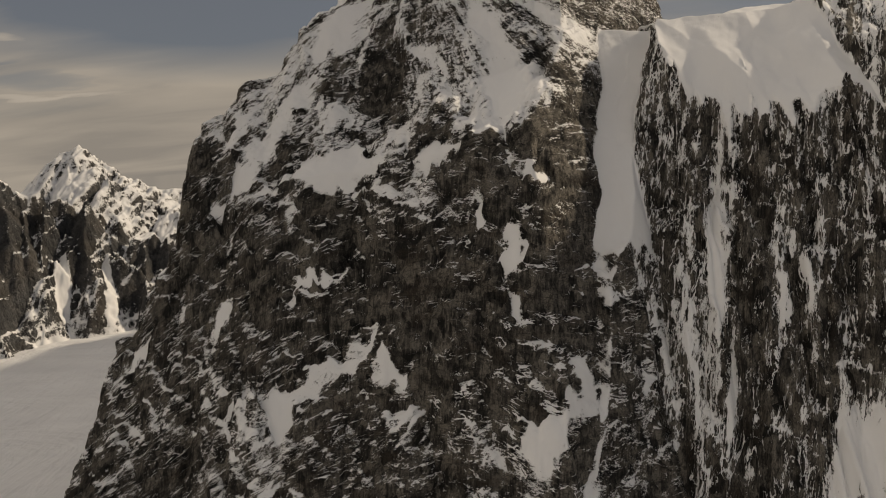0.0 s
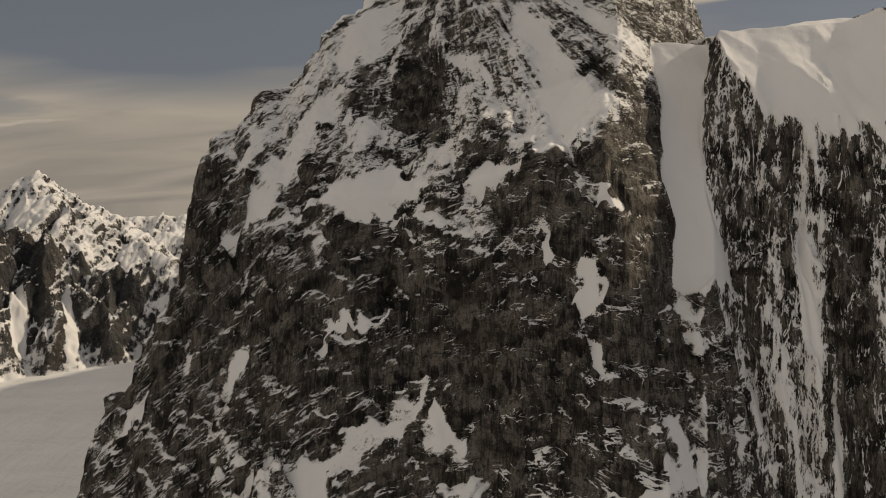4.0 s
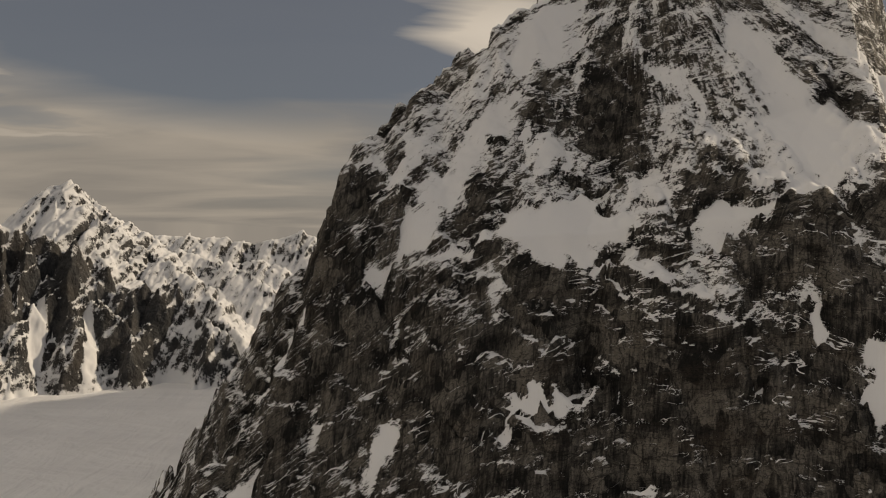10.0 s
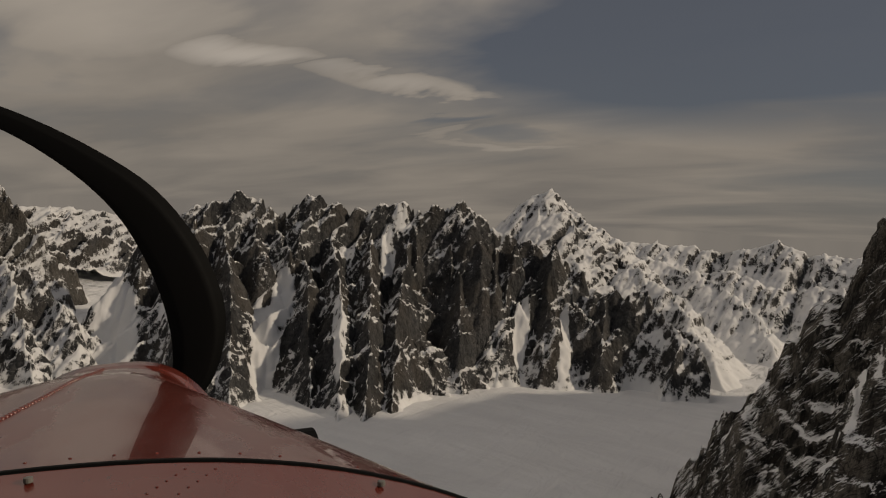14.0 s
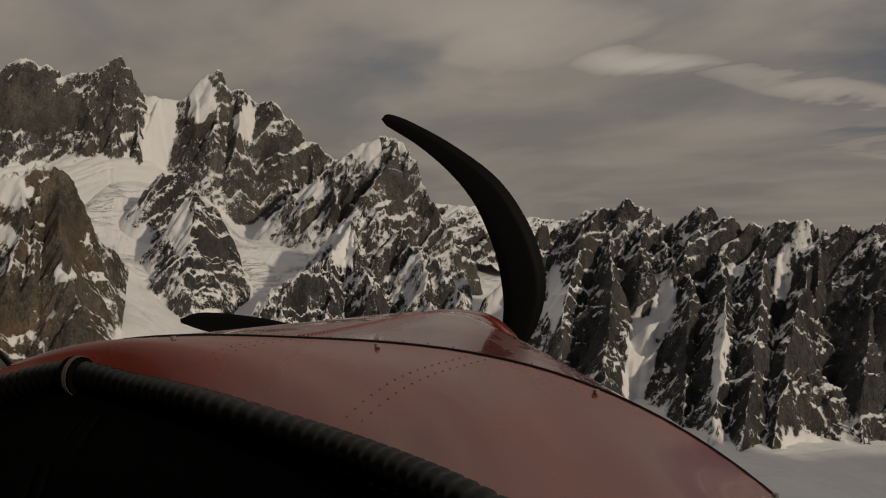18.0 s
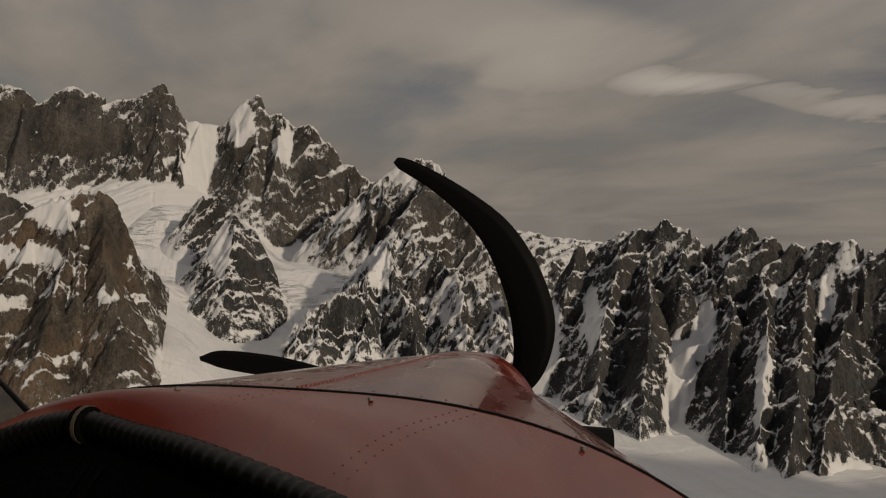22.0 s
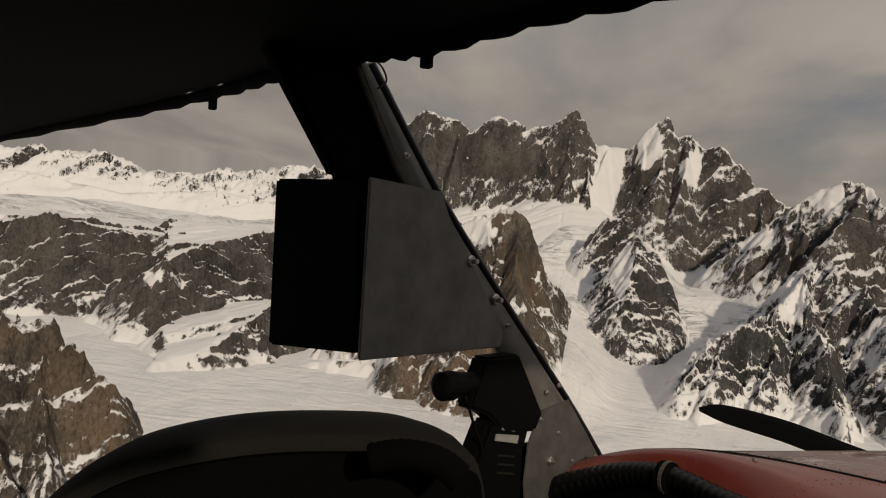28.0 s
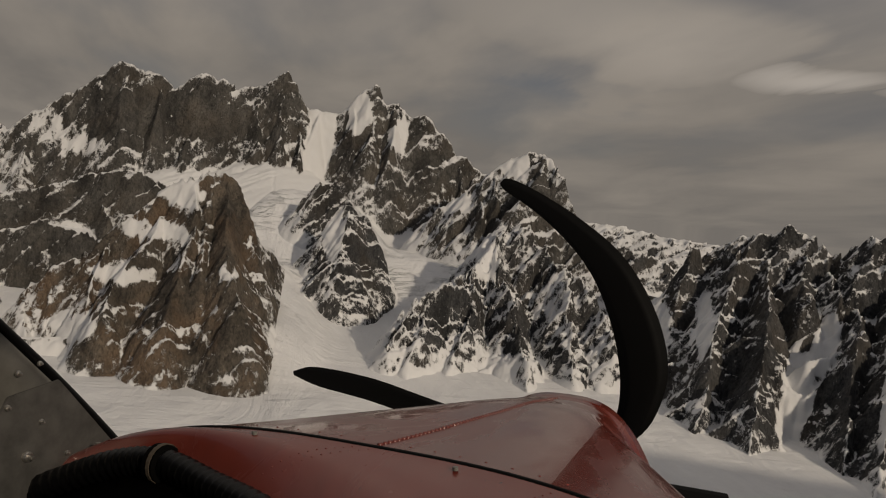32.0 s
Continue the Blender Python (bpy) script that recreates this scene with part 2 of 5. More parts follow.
def mix_rgb(nt, fac, a, b, mode="MIX"):
    m = nt.nodes.new("ShaderNodeMix")
    m.data_type, m.blend_type = "RGBA", mode
    for i, v in ((0, fac), (6, a), (7, b)):
        if isinstance(v, (int, float)):
            m.inputs[i].default_value = v
        elif isinstance(v, tuple):
            m.inputs[i].default_value = (*v, 1)
        else:
            nt.links.new(v, m.inputs[i])
    return m.outputs[2]


def blocks_tex(nt, size, stretch=(1, 1, 1), warp=0.35):
    """Jointed blocks: a random value for each, and the distance to its joints."""
    tc, mp = nt.nodes.new("ShaderNodeTexCoord"), nt.nodes.new("ShaderNodeMapping")
    mp.inputs["Scale"].default_value = stretch
    mp.inputs["Rotation"].default_value = (0.35, 0.25, 0.4)
    nt.links.new(tc.outputs["Object"], mp.inputs[0])
    wob = add_node(nt, "ShaderNodeTexNoise", Scale=0.9 / size, Detail=4.0, Roughness=0.6)
    nt.links.new(mp.outputs[0], wob.inputs["Vector"])
    off = nt.nodes.new("ShaderNodeVectorMath")
    off.operation = "MULTIPLY_ADD"
    off.inputs[1].default_value = (size * warp * 4,) * 3
    nt.links.new(wob.outputs["Color"], off.inputs[0])
    nt.links.new(mp.outputs[0], off.inputs[2])
    v = add_node(nt, "ShaderNodeTexVoronoi", Scale=1.0 / size)
    nt.links.new(off.outputs[0], v.inputs["Vector"])
    sep = nt.nodes.new("ShaderNodeSeparateColor")
    nt.links.new(v.outputs["Color"], sep.inputs[0])
    return sep.outputs[0], v.outputs["Distance"]


def mountain_material(name, grain, rock_a, rock_b, stain, stain_amount=0.35, snow=(0.72, 0.72, 0.72), edge=0.10, fleck=0.55, coarse=0.75, bump_strength=0.9, lines=0.4, broken=0.4):
    """Bare rock with snow lying where the mesh's own snow cover says; grain: metres of the finest break-up."""
    m, nt, b = material(name, 0.85)
    L = nt.links.new
    cover = nt.nodes.new("ShaderNodeAttribute")
    cover.attribute_name = "snow"
    k = 1.0 / grain
    big, big_d = blocks_tex(nt, 5.5 * grain, (1, 1, 0.7))
    small, small_d = blocks_tex(nt, 1.7 * grain, (1, 1, 0.75))
    n1 = noise_tex(nt, 0.07 * k, 9, 0.72, (1, 1, 0.9))
    n2 = noise_tex(nt, 0.35 * k, 6, 0.68, (1, 1, 1.5))
    fine = calc(nt, "ADD", calc(nt, "MULTIPLY", calc(nt, "SUBTRACT", n1, 0.5), coarse), calc(nt, "MULTIPLY", calc(nt, "SUBTRACT", n2, 0.5), fleck))
    chips = calc(nt, "ADD", calc(nt, "MULTIPLY", calc(nt, "SUBTRACT", big, 0.5), 0.55 * broken), calc(nt, "MULTIPLY", calc(nt, "SUBTRACT", small, 0.5), 0.5 * broken))
    fine = calc(nt, "ADD", fine, chips)
    down = calc(nt, "SUBTRACT", noise_tex(nt, 0.22 * k, 7, 0.66, (1, 1, 0.2), 0.4), 0.5)
    fine = calc(nt, "ADD", fine, calc(nt, "MULTIPLY", down, 1.25))
    vein = noise_tex(nt, 0.045 * k, 5, 0.55, (1, 1, 1.5), 0.8)
    vein = calc(nt, "SUBTRACT", 1.0, calc(nt, "MULTIPLY", calc(nt, "ABSOLUTE", calc(nt, "SUBTRACT", vein, 0.5)), 30.0), True)
    gate = ramp_node(nt, noise_tex(nt, 0.03 * k, 3, 0.5), (0.36, (0, 0, 0)), (0.55, (1, 1, 1)))
    s = calc(nt, "ADD", calc(nt, "ADD", cover.outputs["Fac"], fine), calc(nt, "MULTIPLY", calc(nt, "MULTIPLY", vein, gate), lines))
    # thin snow along cracks and small ledges
    thin = noise_tex(nt, 0.16 * k, 4, 0.6, (1, 1, 1.25), 1.2)
    thin = calc(nt, "SUBTRACT", 1.0, calc(nt, "MULTIPLY", calc(nt, "ABSOLUTE", calc(nt, "SUBTRACT", thin, 0.5)), 22.0), True)
    thin_gate = ramp_node(nt, noise_tex(nt, 0.05 * k, 4, 0.55), (0.42, (0, 0, 0)), (0.58, (1, 1, 1)))
    s = calc(nt, "ADD", s, calc(nt, "MULTIPLY", calc(nt, "MULTIPLY", thin, thin_gate), 0.85 * lines))
    mask = ramp_node(nt, s, (0.5 - edge, (0, 0, 0)), (0.5 + edge, (1, 1, 1)))
    streak = noise_tex(nt, 0.09 * k, 6, 0.62, (1, 1, 0.14), 0.3)
    mottled = noise_tex(nt, 0.02 * k, 5, 0.6)
    tone = calc(nt, "ADD", calc(nt, "ADD", calc(nt, "MULTIPLY", streak, 0.6), calc(nt, "MULTIPLY", big, 0.22)), calc(nt, "MULTIPLY", small, 0.25))
    rock = mix_rgb(nt, ramp_node(nt, tone, (0.28, (0, 0, 0)), (0.78, (1, 1, 1))), rock_a, rock_b)
    # shadowed recesses painted into the rock colour as tall dark noise patches
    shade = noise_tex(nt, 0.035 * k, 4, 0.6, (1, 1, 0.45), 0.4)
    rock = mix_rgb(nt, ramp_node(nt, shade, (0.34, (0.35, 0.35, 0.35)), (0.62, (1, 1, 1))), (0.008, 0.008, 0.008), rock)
    warm = calc(nt, "MULTIPLY", ramp_node(nt, mottled, (0.45, (0, 0, 0)), (0.65, (1, 1, 1))), stain_amount)
    rock = mix_rgb(nt, warm, rock, stain)
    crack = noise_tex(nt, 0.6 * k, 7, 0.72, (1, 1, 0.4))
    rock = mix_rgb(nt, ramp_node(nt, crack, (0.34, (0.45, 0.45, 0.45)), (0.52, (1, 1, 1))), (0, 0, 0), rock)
    tint = noise_tex(nt, 0.012 * k, 4, 0.5)
    white = mix_rgb(nt, tint, tuple(c * 0.93 for c in snow), snow)
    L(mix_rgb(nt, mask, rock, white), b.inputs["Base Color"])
    b.inputs["Specular IOR Level"].default_value = 0.25
    rough_bump = calc(nt, "ADD", calc(nt, "ADD", calc(nt, "MULTIPLY", crack, 1.0), calc(nt, "MULTIPLY", streak, 0.8)), calc(nt, "ADD", calc(nt, "MULTIPLY", big_d, -1.4), calc(nt, "MULTIPLY", small_d, -0.6)))
    soft = noise_tex(nt, 0.05 * k, 4, 0.5)
    inv = calc(nt, "SUBTRACT", 1.0, mask)
    height = calc(nt, "ADD", calc(nt, "MULTIPLY", rough_bump, inv), calc(nt, "MULTIPLY", calc(nt, "ADD", calc(nt, "MULTIPLY", soft, 0.16), 0.6), mask))
    bump = nt.nodes.new("ShaderNodeBump")
    bump.inputs["Strength"].default_value, bump.inputs["Distance"].default_value = bump_strength, grain * 1.6
    L(height, bump.inputs["Height"])
    L(bump.outputs[0], b.inputs["Normal"])
    return m


# ---- terrain ----
EYE_Z = 550.0


def lattice(ix, iy, seed):
    h = (ix * 374761393 + iy * 668265263 + seed * 974634777) & 0xFFFFFFFF
    h = ((h ^ (h >> 13)) * 1274126177) & 0xFFFFFFFF
    return ((h ^ (h >> 16)) & 0xFFFF) / 65535.0


def vnoise(x, y, seed):
    """Smooth value noise between -1 and 1."""
    fx, fy = np.floor(x), np.floor(y)
    ix, iy = fx.astype(np.int64), fy.astype(np.int64)
    tx, ty = x - fx, y - fy
    tx, ty = tx * tx * tx * (tx * (tx * 6 - 15) + 10), ty * ty * ty * (ty * (ty * 6 - 15) + 10)
    a, b = lattice(ix, iy, seed), lattice(ix + 1, iy, seed)
    c, d = lattice(ix, iy + 1, seed), lattice(ix + 1, iy + 1, seed)
    return 2 * ((a + (b - a) * tx) * (1 - ty) + (c + (d - c) * tx) * ty) - 1


def fbm(x, y, size, octaves, seed, gain=0.5):
    """Layered noise, in turned layers; size: metres of the largest."""
    out, amp, tot = 0.0, 1.0, 0.0
    for o in range(octaves):
        a = 0.7 + 1.3 * o
        u, v = (x * math.cos(a) - y * math.sin(a)) / size, (x * math.sin(a) + y * math.cos(a)) / size
        out, tot = out + amp * vnoise(u + 17.3 * o, v - 9.1 * o, seed + o), tot + amp
        amp, size = amp * gain, size * 0.5
    return out / tot


def ridged(x, y, size, octaves, seed, gain=0.55):
    """Noise with sharp crests, 0 to 1."""
    out, amp, tot = 0.0, 1.0, 0.0
    for o in range(octaves):
        a = 0.4 + 1.9 * o
        u, v = (x * math.cos(a) - y * math.sin(a)) / size, (x * math.sin(a) + y * math.cos(a)) / size
        out, tot = out + amp * (1 - np.abs(vnoise(u + 5.7 * o, v + 3.3 * o, seed + o))), tot + amp
        amp, size = amp * gain, size * 0.5
    return out / tot


def facets(u, v, size, seed, tilt=0.8):
    """Broken planes that meet in straight edges, as jointed granite breaks; about -1 to 1."""
    u, v = u / size, v / size
    iu, iv = np.floor(u).astype(np.int64), np.floor(v).astype(np.int64)
    best = np.full(u.shape, -1e9)
    for du in (-1, 0, 1):
        for dv in (-1, 0, 1):
            cu, cv = iu + du, iv + dv
            px, py = u - cu - lattice(cu, cv, seed), v - cv - lattice(cu, cv, seed + 1)
            gx, gy = lattice(cu, cv, seed + 2) - 0.5, lattice(cu, cv, seed + 3) - 0.5
            best = np.maximum(best, 0.5 * lattice(cu, cv, seed + 4) + 2 * tilt * (gx * px + gy * py) - 1.1 * (px * px + py * py))
    return 2 * best - 0.24


def smooth(x, a, b):
    t = np.clip((x - a) / (b - a), 0, 1)
    return t * t * (3 - 2 * t)


def at(az, dist, el):
    """A place by bearing, distance and height angle from the cockpit."""
    a = radians(az)
    return (-math.sin(a) * dist, math.cos(a) * dist, EYE_Z + dist * math.tan(radians(el)))


def tent(X, Y, line, steep, drop, apron, steep_b=None):
    """Height of a crest that falls off to both sides: steep for the first drop metres of height, then as an apron."""
    best = np.full(X.shape, -1e9)
    for p, q in zip(line, line[1:]):
        dx, dy = q[0] - p[0], q[1] - p[1]
        ll = dx * dx + dy * dy + 1e-9
        t = np.clip(((X - p[0]) * dx + (Y - p[1]) * dy) / ll, 0, 1)
        ex, ey = X - (p[0] + t * dx), Y - (p[1] + t * dy)
        d = np.hypot(ex, ey)
        z = p[2] + (q[2] - p[2]) * t
        st, knee, low = steep, drop / steep, apron
        if steep_b is not None:
            turn = smooth((dx * ey - dy * ex) / (math.sqrt(ll) * d + 1e-6), -0.5, 0.5)
            st = steep_b + (steep - steep_b) * turn
            knee, low = (min(drop, 420) + (drop - min(drop, 420)) * turn) / st, 0.45 + (apron - 0.45) * turn
        best = np.maximum(best, z - np.where(d < knee, st * d, st * knee + low * (d - knee)))
    return best


def grid_mesh(name, X, Y, Z, snow, mat, floor=None, relief=0.0, relief_size=20.0, seed=5, zone=None, pick=0, extra=None):
    """A mesh over a grid of places, thrown about a little along its own slope, without the quads that lie under the floor."""
    n, m = X.shape
    P = np.stack([X, Y, Z], -1)
    if np.any(relief):
        gu, gv = np.gradient(P, axis=0), np.gradient(P, axis=1)
        nor = np.cross(gu, gv)
        nor /= np.linalg.norm(nor, axis=-1, keepdims=True) + 1e-9
        nor *= np.sign(nor[..., 2:3] + 1e-9)
        hor = np.hypot(nor[..., 0], nor[..., 1])
        along = X * 0.7 + Y * 0.7
        d = fbm(along, Z * 1.7, relief_size, 3, seed) + 0.6 * fbm(X - Y, Z * 0.5, relief_size * 0.8, 2, seed + 20)
        P = P + nor * (relief * d * hor)[..., None]
    idx = np.arange(n * m).reshape(n, m)
    quads = np.stack([idx[:-1, :-1], idx[1:, :-1], idx[1:, 1:], idx[:-1, 1:]], -1).reshape(-1, 4)
    if floor is not None:
        up = (Z > floor).reshape(-1)
        quads = quads[up[quads].any(1)]
    if zone is not None:
        quads = quads[zone.reshape(-1)[quads[:, 0]] == pick]
        if not len(quads):
            return None
    a, b, c = P.reshape(-1, 3)[quads[0, 0]], P.reshape(-1, 3)[quads[0, 1]], P.reshape(-1, 3)[quads[0, 2]]
    if np.cross(b - a, c - b)[2] < 0:
        quads = quads[:, ::-1]
    me = bpy.data.meshes.new(name)
    used = np.unique(quads)
    remap = np.zeros(n * m, np.int64)
    remap[used] = np.arange(len(used))
    V, F = P.reshape(-1, 3)[used], remap[quads]
    me.vertices.add(len(V))
    me.vertices.foreach_set("co", V.astype(np.float32).ravel())
    me.loops.add(F.size)
    me.loops.foreach_set("vertex_index", F.astype(np.int32).ravel())
    me.polygons.add(len(F))
    me.polygons.foreach_set("loop_start", np.arange(0, F.size, 4, dtype=np.int32))
    me.polygons.foreach_set("use_smooth", np.ones(len(F), dtype=bool))
    me.update(calc_edges=True)
    att = me.attributes.new("snow", "FLOAT", "POINT")
    att.data.foreach_set("value", snow.reshape(-1)[used].astype(np.float32))
    for key, values in (extra or {}).items():
        kind, field = ("FLOAT", "value") if values.ndim == 2 else ("FLOAT_VECTOR", "vector")
        more = me.attributes.new(key, kind, "POINT")
        more.data.foreach_set(field, values.reshape(n * m, -1)[used].astype(np.float32).ravel())
    me.materials.append(mat)
    return me


def grid_thing(name, X, Y, Z, snow, mat, zone, parts, **kw):
    """A mountain with its parts: one mesh for each zone of its grid."""
    ob = new(name)
    ob.location = (float(X.mean()), float(Y.mean()), 0.0)
    for i, part_name in enumerate(parts):
        me = grid_mesh(part_name, X, Y, Z, snow, mat, zone=zone, pick=i, **kw)
        if me:
            child = new(part_name, me)
            child.parent = ob
            child.matrix_parent_inverse = Matrix.Translation(ob.location).inverted()
            if part_name == "snow_apron":
                tagged(child, kind="stuff")
    return ob


def upness(X, Y, Z):
    """How level the slope is: 1 flat, 0 upright."""
    P = np.stack([X, Y, Z], -1)
    nor = np.cross(np.gradient(P, axis=0), np.gradient(P, axis=1))
    return np.abs(nor[..., 2]) / (np.linalg.norm(nor, axis=-1) + 1e-9)


def polar(az0, az1, daz, r0, r1, dr):
    a = np.radians(np.arange(az0, az1 + daz, daz))
    r = np.arange(r0, r1 + dr, dr)
    A, R = np.meshgrid(a, r, indexing="ij")
    return -np.sin(A) * R, np.cos(A) * R, np.degrees(A), R


def glacier_height(X, Y):
    """The glacier floor: level in the gorge, climbing into the basins beyond."""
    az, r = np.degrees(np.arctan2(-X, Y)), np.hypot(X, Y)
    rise = np.minimum(0.41 * np.clip(r - 2850, 0, None) + 0.03 * np.clip(r - 2000, 0, None), 235 + 200 * smooth(az, 75, 80) * (1 - smooth(az, 84, 88))) * smooth(az, 58, 68) * (1 - smooth(az, 97, 106))
    rise = rise + np.minimum(0.10 * np.clip(r - 2500, 0, None), 200) * smooth(az, 48, 56) * (1 - smooth(az, 58, 68))
    rise = rise + (0.07 * np.clip(r - 2300, 0, None) + 0.11 * np.clip(r - 3300, 0, None)) * smooth(az, 97, 106)
    rise = rise + 115 * smooth(az, 78, 84) * (1 - smooth(az, 86.5, 90.5)) * smooth(r, 1850, 2200) * (1 - smooth(r, 2900, 3200))
    return rise + 5 * fbm(X, Y, 420, 3, 71) + 14 * fbm(X, Y, 160, 3, 75) * smooth(rise, 10, 120)


def spurs_of(crest, rng, spacing, fall, length, side):
    """Ribs that run down from a crest line to both sides."""
    out = []
    for p, q in zip(crest, crest[1:]):
        d = Vector((q[0] - p[0], q[1] - p[1]))
        n = max(1, round(d.length / spacing))
        if d.length < 1:
            continue
        for i in range(n):
            t = (i + rng.uniform(0.2, 0.8)) / n
            top = Vector(p).lerp(Vector(q), t)
            for sign in side:
                turn = math.radians(90 * sign + rng.uniform(-28, 28))
                way = Vector((d.x * math.cos(turn) - d.y * math.sin(turn), d.x * math.sin(turn) + d.y * math.cos(turn))).normalized()
                z, pos, rib = top.z - rng.uniform(2, 30), Vector((top.x, top.y)), []
                run = length * rng.uniform(0.5, 1.15)
                for k in range(4):
                    rib.append((pos.x, pos.y, z))
                    step = run / 3
                    pos = pos + way * step + Vector((rng.uniform(-1, 1), rng.uniform(-1, 1))) * step * 0.25
                    z -= fall * step * rng.uniform(0.6, 1.35)
                out.append(rib)
    return out


def range_mesh(name, mat, bounds, crests, seed, jag=34, flute=26, cover=0.0, relief=4.5, size=200, thr=0.55, spacing=110, fall=1.05, length=330, side=(1, -1), rib=1.9, fields=(), end=None):
    """A mountain from its crest lines (line, steep, drop, apron), broken up into spurs, gullies and flutes."""
    X, Y, A, R = polar(*bounds)
    rng = random.Random(seed)
    wx = X + flute * fbm(X, Y, size, 4, seed) + 0.3 * flute * fbm(X, Y, size * 0.2, 3, seed + 9)
    wy = Y + flute * fbm(X, Y, size, 4, seed + 30) + 0.3 * flute * fbm(X, Y, size * 0.2, 3, seed + 39)
    Z = np.full(X.shape, -1e9)
    for c in crests:
        Z = np.maximum(Z, tent(wx, wy, *c))
        if spacing:
            for r in spurs_of(c[0], rng, spacing, fall, length, side):
                Z = np.maximum(Z, tent(wx, wy, r, rib * rng.uniform(0.8, 1.3), 600, 0.6))
    if end:
        Z = Z - end[1] * np.clip(np.radians(A - end[0]) * R + 40 * fbm(X, Y, 120, 3, seed + 90), 0, None)
    g = glacier_height(X, Y)
    body = smooth(Z - g, 0, 140)
    lying = np.zeros(X.shape)
    aw, zw = A + 0.5 * fbm(X, Y, 90, 5, seed + 70, 0.6), np.degrees(np.arctan2(Z - EYE_Z, R)) + 0.5 * fbm(X, Y, 90, 5, seed + 80, 0.6)
    for fa, fe, wa, we, amount in fields:
        d = ((aw - fa) / wa) ** 2 + ((zw - fe) / we) ** 2
        lying = lying + amount * smooth(1.4 - d, 0, 0.8)
    calm = 1 - 0.7 * np.clip(np.abs(lying), 0, 1)
    steep = 0.15 + 0.85 * smooth(1 - upness(X, Y, Z), 0.04, 0.28)
    u, v = np.radians(A) * R, Z * 0.6 + 0.2 * R
    rough = (ridged(X, Y, size * 0.45, 4, seed + 50) - 0.72) * 1.3 + 0.7 * facets(u + 0.2 * v, v * 0.22, size * 0.3, seed + 52) + 0.3 * facets(u + 0.3 * v, v * 0.4, size * 0.12, seed + 54)
    Z = Z + calm * body * steep * jag * rough
    up = upness(X, Y, Z)
    wide = fbm(X, Y, size * 0.6, 5, seed + 60)
    snow = 0.5 + 1.7 * (up - thr) + 0.3 * wide + cover + lying + 0.8 * smooth(g + 22 + 30 * wide - Z, 0, 40)
    over = Z - g
    crest_zone = 0 if name in ("distant_range", "mountain_spur", "rock_shelf") else 1
    zone = np.where(over < 60, 2, np.where(over > 0.8 * np.max(over), crest_zone, 0))
    return grid_thing(name, X, Y, Z, snow, mat, zone, ("rock_face", "summit_crest", "snow_apron"), floor=g - 25, relief=relief, relief_size=size * 0.16, seed=seed)

